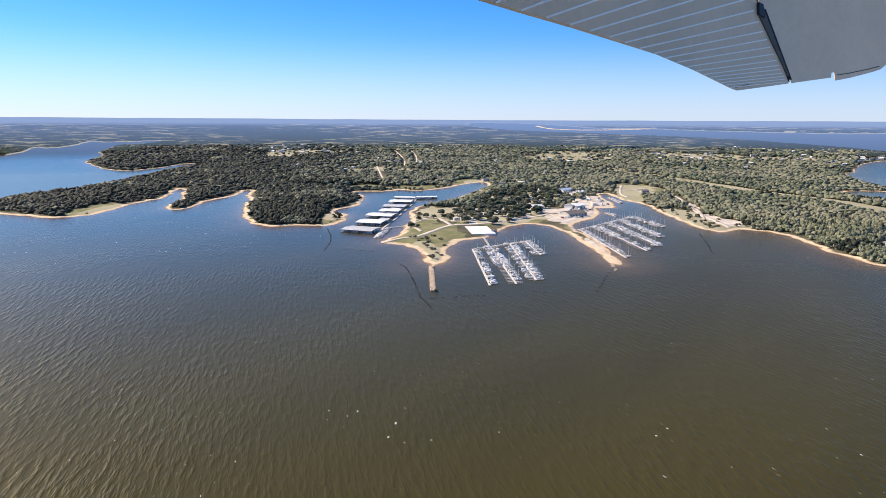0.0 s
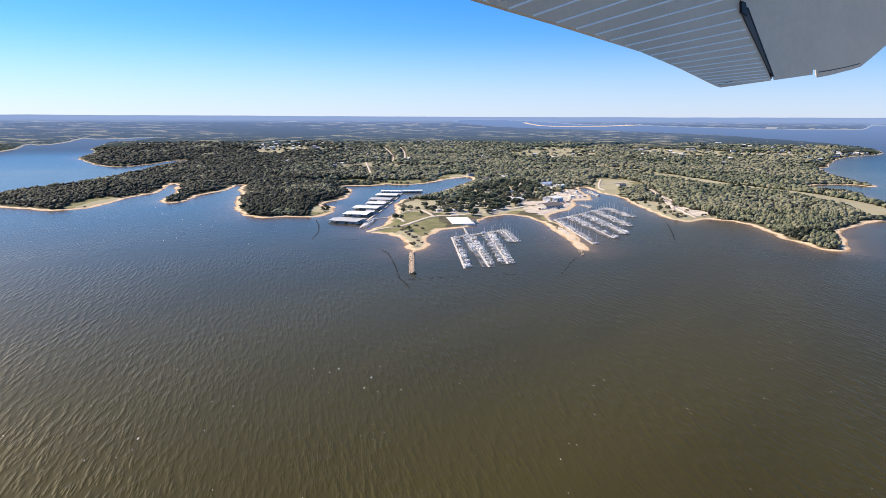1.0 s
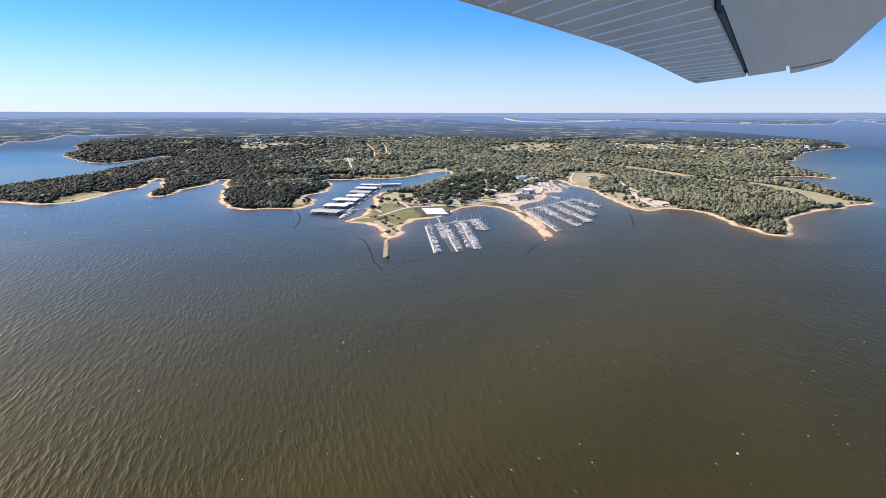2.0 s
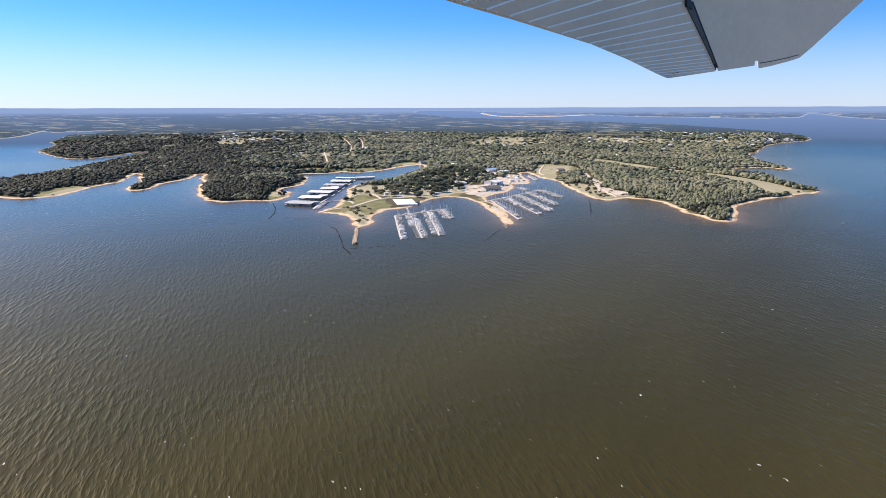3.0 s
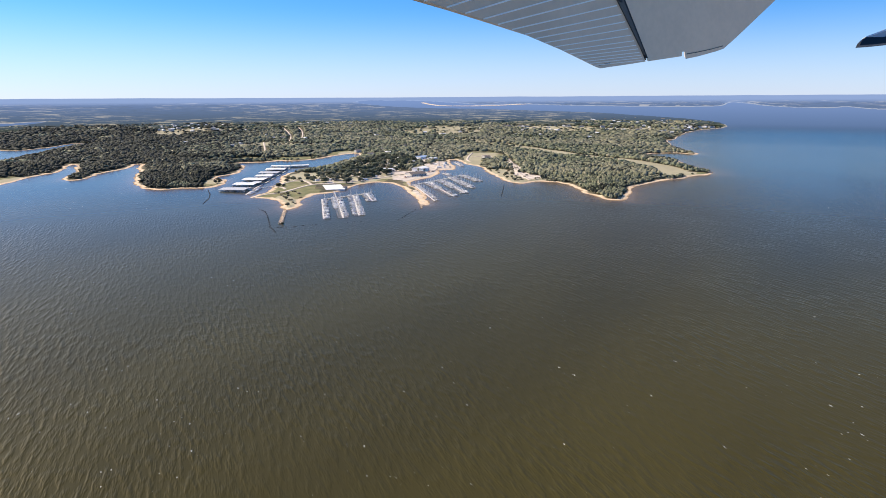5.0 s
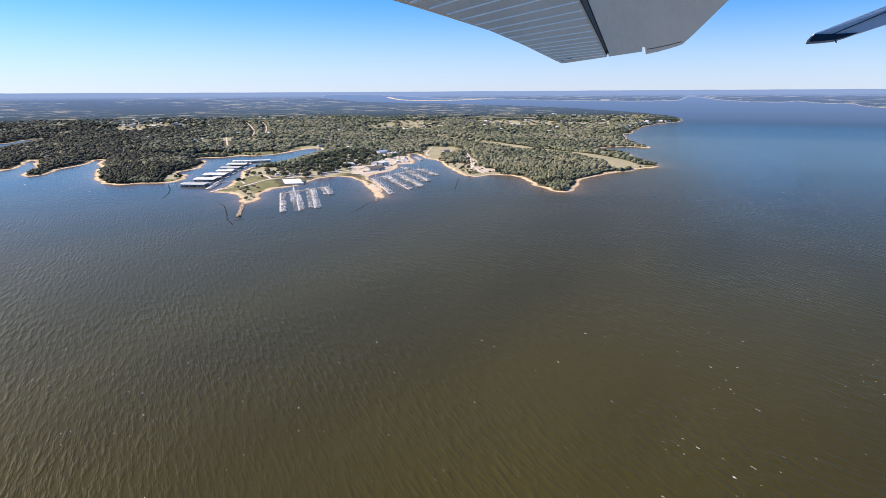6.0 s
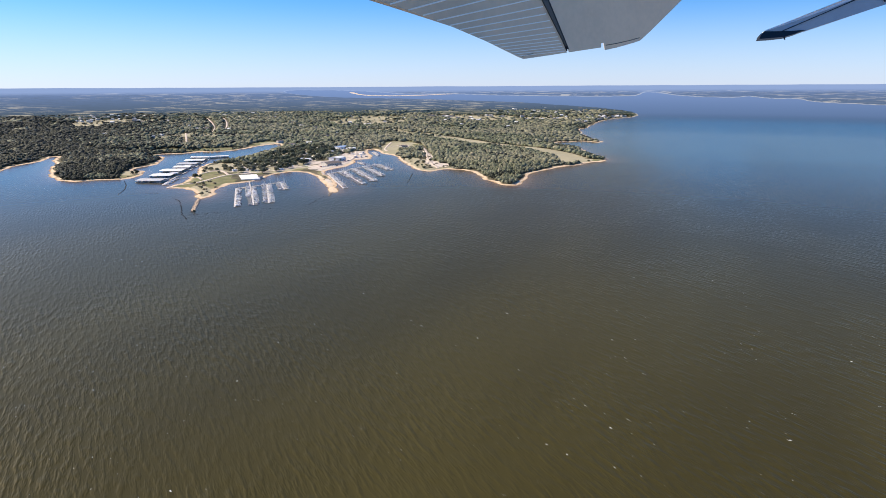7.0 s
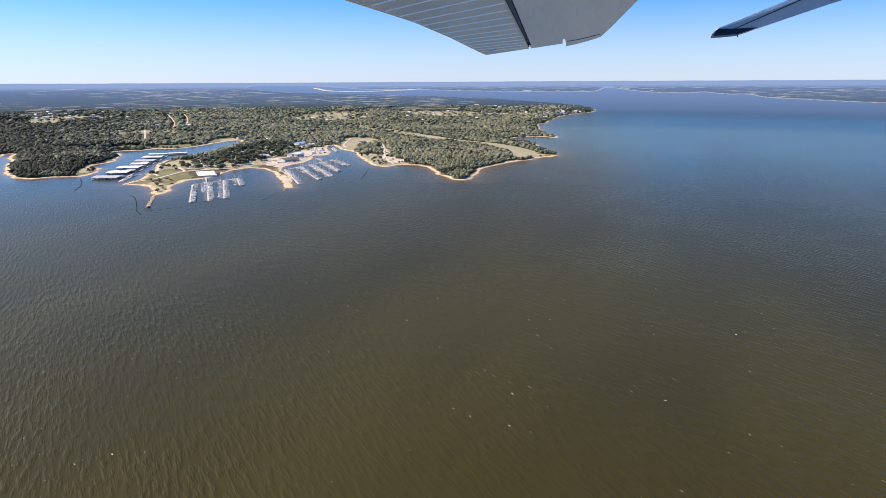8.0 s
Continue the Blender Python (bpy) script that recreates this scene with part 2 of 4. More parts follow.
FAR_WEST = [(-5040, 0), (-1594, 1002), (-1056, 1252), (-1056, 1298), (-1066, 1376), (-1104, 1481), (-1049, 1468), (-1034, 1564), (-1056, 1709), (-1025, 1683),
            (-972, 1684), (-909, 1747), (-852, 1789), (-866, 1646), (-927, 1587), (-905, 1487), (-899, 1420), (-857, 1368), (-822, 1252), (-833, 1205),
            (-739, 1086), (-675, 1017), (-643, 1009), (-624, 1012), (-607, 1059), (-594, 1089), (-589, 1177), (-556, 1198), (-530, 1145), (-560, 1067), (-563, 992),
            (-560, 945), (-551, 846), (-549, 807), (-548, 653), (-552, 580), (-580, 500)]


def coast_line():
    """All the shores, rounded off by corner cutting."""
    p = np.array(WEST + COVE + PARK + EAST + FAR_EAST + [(5000, 5000), (-5000, 5000)] + FAR_WEST, float)
    for _ in range(1):
        q = np.roll(p, -1, 0)
        p = np.stack([p * 0.75 + q * 0.25, p * 0.25 + q * 0.75], 1).reshape(-1, 2)
    return p


COAST = coast_line()


def value_noise(x, y, size, seed):
    """Smooth noise in 0 to 1 on a lattice of that size."""
    g = np.random.RandomState(seed).rand(128, 128)
    u, v = x / size, y / size
    i, j = np.floor(u).astype(int), np.floor(v).astype(int)
    fu, fv = u - i, v - j
    fu, fv = fu * fu * (3 - 2 * fu), fv * fv * (3 - 2 * fv)
    at = lambda a, b: g[(i + a) % 128, (j + b) % 128]
    return (at(0, 0) * (1 - fu) + at(1, 0) * fu) * (1 - fv) + (at(0, 1) * (1 - fu) + at(1, 1) * fu) * fv


def shore_distance(x, y):
    """Metres inland (+) or out over the water (-)."""
    x, y = np.asarray(x, float).ravel(), np.asarray(y, float).ravel()
    best, inside = np.full(len(x), 1e18), np.zeros(len(x), bool)
    nxt = np.roll(COAST, -1, 0)
    for (ax, ay), (bx, by) in zip(COAST, nxt):
        dx, dy = bx - ax, by - ay
        s = np.clip(((x - ax) * dx + (y - ay) * dy) / (dx * dx + dy * dy + 1e-9), 0, 1)
        best = np.minimum(best, (x - ax - s * dx) ** 2 + (y - ay - s * dy) ** 2)
        if dy:
            inside ^= ((ay > y) != (by > y)) & (x < ax + (y - ay) * dx / dy)
    ragged = (value_noise(x, y, 11, 51) - 0.5) * 4.5 + (value_noise(x, y, 34, 52) - 0.5) * 8
    return np.where(inside, 1, -1) * np.sqrt(best) + ragged


def near_line(x, y, line):
    best = np.full(len(x), 1e18)
    for (ax, ay), (bx, by) in zip(line[:-1], line[1:]):
        dx, dy = bx - ax, by - ay
        s = np.clip(((x - ax) * dx + (y - ay) * dy) / (dx * dx + dy * dy + 1e-9), 0, 1)
        best = np.minimum(best, (x - ax - s * dx) ** 2 + (y - ay - s * dy) ** 2)
    return np.sqrt(best)


def ellipse(x, y, cx, cy, a, b, turn=0.0):
    c, s = math.cos(radians(turn)), math.sin(radians(turn))
    u, v = (x - cx) * c + (y - cy) * s, -(x - cx) * s + (y - cy) * c
    ragged = np.clip(min(a, b) / 40, 0, 1) * 1.1 * (value_noise(x, y, max(9.0, min(a, b) * 0.45), 61) - 0.5)
    return np.clip((1.15 + ragged - np.hypot(u / a, v / b)) * 4, 0, 1)


STRIP = [(416, 1010), (441, 832), (458, 724), (483, 594), (511, 535), (532, 473), (541, 402), (538, 341)]
PARK_ROAD = [(-45.1, 170.5), (-30.3, 186.4), (-13.9, 195.8), (-0.5, 223.5), (10.8, 247.3), (21.8, 261.9), (45, 267.7), (62.8, 281.2), (81.5, 293.4), (102.6, 316), (124.5, 335), (136.6, 349), (143.8, 315), (158.9, 328), (189.3, 382), (212.8, 450), (224.8, 538)]
PARK_PATH = [(-23.8, 270.2), (-9.2, 306), (3.9, 324), (12.5, 294.7), (18.9, 260.6)]
EAST_ROAD = [(355, 590), (345, 501), (328, 424), (314, 366), (307, 307), (302, 253)]

LANES = [[(-136, 1744), (-108, 1634), (-79, 1458), (-61, 1293), (-58, 1162)], [(-59, 1635), (-39, 1494), (-32, 1359), (-31, 1244)], [(-120, 1128), (-105, 984), (-92, 860), (-83, 768)]]

GROVE = [(10.5, 293.3), (42.3, 272.9), (77.5, 267), (101.4, 311), (129.6, 363), (180.7, 513), (189.6, 602), (143.3, 642), (90.3, 565), (51, 402)]
_rs = random.Random(31)


def in_grove(x, y):
    inside = np.zeros(len(x), bool)
    for (ax, ay), (bx, by) in zip(GROVE, GROVE[1:] + GROVE[:1]):
        inside ^= ((ay > y) != (by > y)) & (x < ax + (y - ay) * (bx - ax) / (by - ay))
    return inside


def camp_sites():
    """Pale gravel stands with a trailer each, among the trees."""
    out = []
    while len(out) < 54:
        x, y = _rs.uniform(min(p[0] for p in GROVE), max(p[0] for p in GROVE)), _rs.uniform(min(p[1] for p in GROVE), max(p[1] for p in GROVE))
        if in_grove(np.array([x]), np.array([y]))[0] and all(math.hypot(x - a, y - b) > 13 for a, b, _ in out):
            out.append((x, y, _rs.uniform(0, 180)))
    return out


CAMPS = camp_sites()


def land_use(x, y):
    """Grass, straw field and bare gravel, each 0 to 1."""
    e = lambda *k: ellipse(x, y, *k)
    grass = np.maximum.reduce([e(-7.3, 220.7, 102.2, 33.8, -86), e(13.7, 141.8, 64.9, 15.2, 84), e(91.4, 302, 56.8, 20.5, 32), e(144.2, 256.5, 39.5, 9.6, 87),
                               e(320, 620, 74.8, 39.3, 85), e(537, 322, 50, 24, 75), e(541, 278.9, 32.3, 16.5, 18), e(-107.4, 323, 47.7, 15.3, 88), e(-20.7, 661, 50.3, 25.6, 16), e(67.8, 774, 56, 23.5, 63),
                               e(-258.9, 354, 39.6, 14.4, -71), e(-403, 388, 57.3, 15.3, 89), e(634, 587, 31.2, 27.9, 59), e(-106, 659, 31.5, 27.5, 11), e(404, 916, 58.6, 42.2, 77)])
    grass = np.maximum(grass, np.clip((12 - near_line(x, y, STRIP)) / 4, 0, 1))
    tan = np.maximum.reduce([e(385, 1455, 150, 105, 80), e(368, 1059, 63.6, 58.5, 47), e(-95, 2093, 130, 80, 12), e(-215, 1800, 140, 70, 10), e(-47, 1930, 130, 75, -8), e(678, 1890, 90, 80, -10), e(-304, 1514, 80, 55, 5), e(-420, 1640, 80, 50, 8), e(82.7, 774, 38.2, 20, 66), e(367, 1262, 61.6, 27.2, 15)])
    tan = np.maximum.reduce([tan, np.clip((30 - near_line(x, y, STRIP)) / 4, 0, 1), e(2.1, 108, 38.7, 11.4, 88), e(-10, 141.3, 31.1, 13.3, 87), e(532, 300, 44, 24, 60), e(82.5, 345, 65.4, 43.7, 37), e(299, 334, 60.9, 15.6, -89), e(282.7, 317, 85.9, 15.5, -90), e(305, 262.3, 21.4, 18.3, 13), e(291.3, 556, 82.5, 16.6, 81), e(10.7, 354, 59.7, 29, 79), e(320, 620, 69.2, 35.3, 85), e(-106.9, 341, 39.8, 13.4, 88), e(-391, 386, 53.3, 11.5, 89)])
    r = np.hypot(x - HUB[0], y - HUB[1])
    far = np.clip((r - 1400) / 300, 0, 1)
    tan = np.maximum(tan, far * np.clip((value_noise(x * 0.8, y * 0.5, 150, 5) - 0.62) * 9, 0, 1) * (value_noise(x, y, 500, 9) > 0.42))
    pale = np.maximum.reduce([e(175.2, 348, 55.4, 38.7, 67), e(212.8, 450, 60.7, 26.3, 78), e(232.7, 499, 43.6, 16.5, 81), e(147.7, 315, 38.5, 19.2, 86), e(201.3, 577, 39.8, 13.7, 87), e(136.8, 376, 21.5, 18.2, 78), e(102.1, 354, 28.1, 7, -78), e(71.6, 385, 24.1, 5.8, 88), e(131.5, 432, 21.6, 9.7, 87), e(39.5, 352, 18.7, 5.8, 88), e(138.1, 140.2, 54.5, 4.8, 87), e(332, 442, 48.7, 6.8, 87), e(310, 327, 29.3, 11.6, 86)])
    pale = np.maximum(pale, e(315, 288.9, 25.2, 15.4, 84) * 0.9)
    for cx, cy, turn in CAMPS:
        pale = np.maximum(pale, e(cx, cy, 8.5, 5.0, turn))
    tan = np.maximum(tan, in_grove(x, y) * 0.8)
    return grass, tan, pale


# ---- ground and lake, one polar sheet each ----
def polar_sheet():
    fine = np.radians(np.arange(-72, 82, 0.21))
    back = np.radians(np.arange(82, 288, 3.0))
    th = np.concatenate([fine, back])
    r = np.concatenate([[0.02, 90, 170, 245], 290 * 1.0078 ** np.arange(0, 312)])
    rr, tt = np.meshgrid(r, th, indexing="ij")
    x, y = HUB[0] + rr * np.sin(tt), HUB[1] + rr * np.cos(tt)
    n, k = len(r), len(th)
    i, j = np.meshgrid(np.arange(n - 1), np.arange(k), indexing="ij")
    j2 = (j + 1) % k
    faces = np.stack([i * k + j, i * k + j2, (i + 1) * k + j2, (i + 1) * k + j], -1).reshape(-1, 4)
    return x.ravel(), y.ravel(), faces


def add_attr(ob, name, values):
    ob.data.attributes.new(name, "FLOAT", "POINT").data.foreach_set("value", np.asarray(values, np.float32))


def land_height(x, y, sd):
    roll = value_noise(x, y, 190, 3) * 3.5 + value_noise(x, y, 45, 4) * 0.9
    return rise(x, y) + np.clip(sd * 0.09, -4, 1.2) + np.clip((sd - 9) / 110, 0, 1) * roll


GX, GY, GF = polar_sheet()
SD = shore_distance(GX, GY)
USE = land_use(GX, GY)
ground = sheet("ground", np.stack([GX, GY, land_height(GX, GY, SD)], 1), GF, M_LAND)
ground.data.shade_smooth()
FAR_OFF = np.clip((np.hypot(GX - HUB[0], GY - HUB[1]) - 1450) / 500, 0, 1)       # beaches give out up the lake
for nm, vals in zip(("shore", "grass", "tan", "pale"), (SD + 6.5 * FAR_OFF * (SD > 0), *USE)):
    add_attr(ground, nm, vals)
tagged(ground, "wooded lakeshore land with pale sandy beaches and dry grass", "ground", kind="structure")
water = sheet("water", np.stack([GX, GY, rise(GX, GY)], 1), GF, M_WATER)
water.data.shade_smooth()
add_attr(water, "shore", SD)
add_attr(water, "open", np.clip(1.25 - np.hypot(GX - HUB[0], GY - HUB[1]) / 1000, 0.12, 1))      # 1 round HUB, falling with distance: calmer waves, paler and smoother gloss
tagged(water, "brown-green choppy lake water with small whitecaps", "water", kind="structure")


# ---- where the houses stand ----
def at_land(x, y):
    x, y = np.array([float(x)]), np.array([float(y)])
    return float(land_height(x, y, shore_distance(x, y))[0])


def house_places():
    rs = np.random.RandomState(5)
    out = []
    for cx, cy, sx, sy, n in ((1065, 1152, 113, 107, 66), (1152, 1253, 49, 60, 48), (869, 1516, 177, 121, 56), (-399, 1569, 68, 55, 34), (661, 1274, 147, 101, 16), (0.9, 1500, 139, 204, 14),
                              (370, 1207, 118, 99, 10), (133.2, 753, 59, 70, 6), (-187.9, 1201, 119, 122, 5)):
        x, y = cx + rs.randn(n) * sx, cy + rs.randn(n) * sy
        sd = shore_distance(x, y)
        out += [(float(a), float(b), float(rs.rand())) for a, b, d in zip(x, y, sd) if d > 14]
    return out


HOUSES = house_places()


# ---- woodland ----
def ico_cap(level, cut=-0.35):
    """Vertices and triangles of a rough dome, open below."""
    bm = bmesh.new()
    bmesh.ops.create_icosphere(bm, subdivisions=level, radius=1.0)
    bmesh.ops.delete(bm, geom=[f for f in bm.faces if f.calc_center_median().z < cut], context="FACES")
    bmesh.ops.delete(bm, geom=[v for v in bm.verts if not v.link_faces], context="VERTS")
    bm.verts.index_update()
    v, f = np.array([p.co[:] for p in bm.verts]), np.array([[p.index for p in q.verts] for q in bm.faces])
    bm.free()
    return v, f


def woodland():
    rs = np.random.RandomState(11)
    xs, ys, size = [], [], []
    r = 545.0
    while r < 2290:
        gap = max(3.1, r * 0.0044)
        n = int(radians(150) * r / gap)
        th = radians(-70) + radians(150) * (np.arange(n) + rs.rand(n)) / n
        rr = r + (rs.rand(n) - 0.5) * gap * 1.1
        xs.append(HUB[0] + rr * np.sin(th)), ys.append(HUB[1] + rr * np.cos(th)), size.append(np.full(n, gap))
        r += gap * 0.95
    x, y, s = np.concatenate(xs), np.concatenate(ys), np.concatenate(size)
    sd = shore_distance(x, y)
    grass, tan, pale = land_use(x, y)
    bare = np.maximum.reduce([grass, tan, pale])
    lone = (bare > 0.3) & (pale < 0.3) & (y > 800) & (rs.rand(len(x)) < 0.13)           # single trees left standing in far fields
    keep = (sd > 6.5 + 6 * value_noise(x, y, 30, 7)) & ((bare < 0.3) | lone)
    keep &= near_line(x, y, PARK_ROAD) > 6
    keep &= near_line(x, y, EAST_ROAD) > 5
    for lane in LANES:
        keep &= near_line(x, y, lane) > 10
    keep &= near_line(x, y, [(337, 498), (338, 461), (329, 405), (313, 350), (299.7, 310)]) > 7
    park = (x > -35) & (x < 155) & (y > 59) & (y < 409) & (sd > 0)
    keep &= ~park & ~in_grove(x, y)
    keep &= ~((x > 141) & (x < 253) & (y > 239) & (y < 597) & (rs.rand(len(x)) < 0.55))
    keep &= ~((value_noise(x, y, 40, 21) > 0.8) & (rs.rand(len(x)) < 0.7))
    for hx, hy, _ in HOUSES:
        keep &= (np.abs(x - hx) > 8) | (y - hy > 6) | (y - hy < -22)
    x, y, s, sd = x[keep], y[keep], s[keep], sd[keep]
    base = land_height(x, y, sd)
    blend = (x + 90 * (value_noise(x, y, 70, 41) - 0.5) + 0.25 * np.clip(y - 420, 0, 600) + 45) / np.where(y > 480, 330, 90)
    cedar = rs.rand(len(x)) > np.clip(blend + 0.5, 0.02, 0.9)
    cedar ^= value_noise(x, y, 48, 43) > 0.86
    dist = np.hypot(x - HUB[0], y - HUB[1])
    for kind, mat, label in ((cedar, M_CEDAR, "dense dark green cedar and oak woodland"), (~cedar, M_OAK, "dense olive-green oak woodland turning brown")):
        verts, faces, start = [], [], 0
        for (v0, f0), near in ((ico_cap(1, -0.5), True), (ico_cap(1), False)):
            pick = np.nonzero(((dist < 900) == near) & kind)[0]
            if near:
                pick = np.repeat(pick, 3)                  # three clumps of leaves to a crown
            n = len(pick)
            if not n:
                continue
            a = rs.rand(n) * 2 * np.pi
            w = s[pick] * (0.36 + 0.75 * rs.rand(n) ** 1.8) * (0.72 if near else 1.05)
            off = (rs.rand(3, n) - 0.5) * (s[pick] * 0.95 if near else 0)
            tall = (3.0 + 3.6 * rs.rand(n)) * (0.75 + 0.5 * value_noise(x[pick], y[pick], 65, 31)) * np.clip(sd[pick] / 28, 0.62, 1)
            lump = 1 + (rs.rand(n, len(v0)) - 0.5) * 0.9
            p = v0[None] * lump[..., None]
            px = (p[..., 0] * np.cos(a)[:, None] - p[..., 1] * np.sin(a)[:, None]) * w[:, None] * (0.85 + 0.3 * rs.rand(n))[:, None]
            py = (p[..., 0] * np.sin(a)[:, None] + p[..., 1] * np.cos(a)[:, None]) * w[:, None]
            pz = p[..., 2] * (tall * 0.5)[:, None] + (tall * 0.55)[:, None]
            q = np.stack([px + (x[pick] + off[0])[:, None], py + (y[pick] + off[1])[:, None], pz + (base[pick] + off[2] * 0.5)[:, None]], -1).reshape(-1, 3)
            verts.append(q)
            faces.append((f0[None] + (np.arange(n) * len(v0))[:, None, None]).reshape(-1, 3) + start)
            start += len(q)
        trees = sheet("woodland", np.concatenate(verts), np.concatenate(faces), mat)
        tagged(trees, label, "trees", kind="stuff")


woodland()


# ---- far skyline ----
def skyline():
    """Far country: a glowing sheet just over the farthest land, and a low wooded crest behind it."""
    k = Mat("painted_haze", 1.0, 0.0, 0.0)
    # haze is put into the emission colours, bluer and paler with distance
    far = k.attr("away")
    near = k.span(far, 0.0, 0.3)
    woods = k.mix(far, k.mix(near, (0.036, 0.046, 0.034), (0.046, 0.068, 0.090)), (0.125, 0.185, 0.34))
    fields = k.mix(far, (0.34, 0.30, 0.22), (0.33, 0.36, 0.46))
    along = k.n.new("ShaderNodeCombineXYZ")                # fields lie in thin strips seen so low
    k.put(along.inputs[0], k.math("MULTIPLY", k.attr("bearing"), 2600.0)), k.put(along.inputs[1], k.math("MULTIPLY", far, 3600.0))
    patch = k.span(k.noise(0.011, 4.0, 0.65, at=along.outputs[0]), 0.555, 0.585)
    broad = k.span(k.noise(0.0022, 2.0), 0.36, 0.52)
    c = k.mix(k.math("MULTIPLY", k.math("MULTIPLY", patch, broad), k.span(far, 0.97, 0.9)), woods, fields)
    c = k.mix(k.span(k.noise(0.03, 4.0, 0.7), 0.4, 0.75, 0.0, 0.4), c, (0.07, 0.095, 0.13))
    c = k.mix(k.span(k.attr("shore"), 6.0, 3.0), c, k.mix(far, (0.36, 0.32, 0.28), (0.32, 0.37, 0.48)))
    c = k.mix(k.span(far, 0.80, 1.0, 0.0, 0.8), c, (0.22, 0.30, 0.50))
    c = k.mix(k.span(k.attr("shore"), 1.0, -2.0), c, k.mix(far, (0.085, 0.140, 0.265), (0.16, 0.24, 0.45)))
    k.set("Alpha", k.math("MAXIMUM", k.span(k.attr("shore"), -3.0, -1.0), k.span(far, -0.2, 0.15, 0.0, 0.85)))      # painted haze fades in over the far lake
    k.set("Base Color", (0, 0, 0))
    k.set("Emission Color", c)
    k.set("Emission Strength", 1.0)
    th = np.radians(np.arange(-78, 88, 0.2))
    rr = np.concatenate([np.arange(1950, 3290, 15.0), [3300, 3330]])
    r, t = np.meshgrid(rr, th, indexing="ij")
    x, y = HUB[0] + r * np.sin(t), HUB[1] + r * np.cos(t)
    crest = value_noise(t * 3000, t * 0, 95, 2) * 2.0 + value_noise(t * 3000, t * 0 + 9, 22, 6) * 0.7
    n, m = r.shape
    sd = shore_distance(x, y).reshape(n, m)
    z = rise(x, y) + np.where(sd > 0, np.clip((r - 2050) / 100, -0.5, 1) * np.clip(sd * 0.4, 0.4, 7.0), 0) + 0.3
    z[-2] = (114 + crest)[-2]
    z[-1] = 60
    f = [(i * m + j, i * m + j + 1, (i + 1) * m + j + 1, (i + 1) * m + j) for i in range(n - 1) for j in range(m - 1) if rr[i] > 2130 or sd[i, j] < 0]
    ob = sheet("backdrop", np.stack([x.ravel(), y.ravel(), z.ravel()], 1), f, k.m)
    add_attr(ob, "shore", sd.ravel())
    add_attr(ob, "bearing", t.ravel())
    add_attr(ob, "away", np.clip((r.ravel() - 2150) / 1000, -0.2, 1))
    return tagged(ob, "distant country painted in blue haze, with woods, pale fields and lake", "backdrop", kind="structure")


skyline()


# ---- aircraft wing overhead ----
def placed(origin, along, up):
    """A frame with x along, y nearest to up and z out of the skin that is seen."""
    e1 = Vector(along).normalized()
    e2 = (Vector(up) - e1 * Vector(up).dot(e1)).normalized()
    m = Matrix((e1, e2, e1.cross(e2))).transposed().to_4x4()
    m.translation = origin
    return m


TRAIL = [(2, -3), (-130, 57), (-280, 117), (-440, 174), (-560, 211), (-715, 256), (-860, 300), (-1010, 345)]
TIP = [(228, -1), (402, 4), (404, 20), (419, 19), (422, -7), (485, -3), (539, 3), (590, 9), (627, 15), (650, 27), (690, 47), (930, 180), (1195, 330)]


def trail_at(y):
    """Where the trailing edge lies, that far up the span."""
    return float(np.interp(y, [p[1] for p in TRAIL], [p[0] for p in TRAIL]))


def hinge_at(y):
    return 229 - 0.53 * y


def slab(outline, z0, z1, shift=(0, 0)):
    """A flat body; its far side may be drawn in, so that the rim slopes away."""
    bm = bmesh.new()
    mid = Vector((sum(p[0] for p in outline), sum(p[1] for p in outline))) / len(outline)
    lo = [bm.verts.new((x + shift[0] * (1 if x < mid.x else -1), y + shift[1] * (1 if y < mid.y else -1), z0)) for x, y in outline]
    hi = [bm.verts.new((x, y, z1)) for x, y in outline]
    n = len(lo)
    bm.faces.new(lo[::-1]), bm.faces.new(hi)
    for i in range(n):
        bm.faces.new((lo[i], lo[(i + 1) % n], hi[(i + 1) % n], hi[i]))
    bmesh.ops.recalc_face_normals(bm, faces=bm.faces)
    return bm


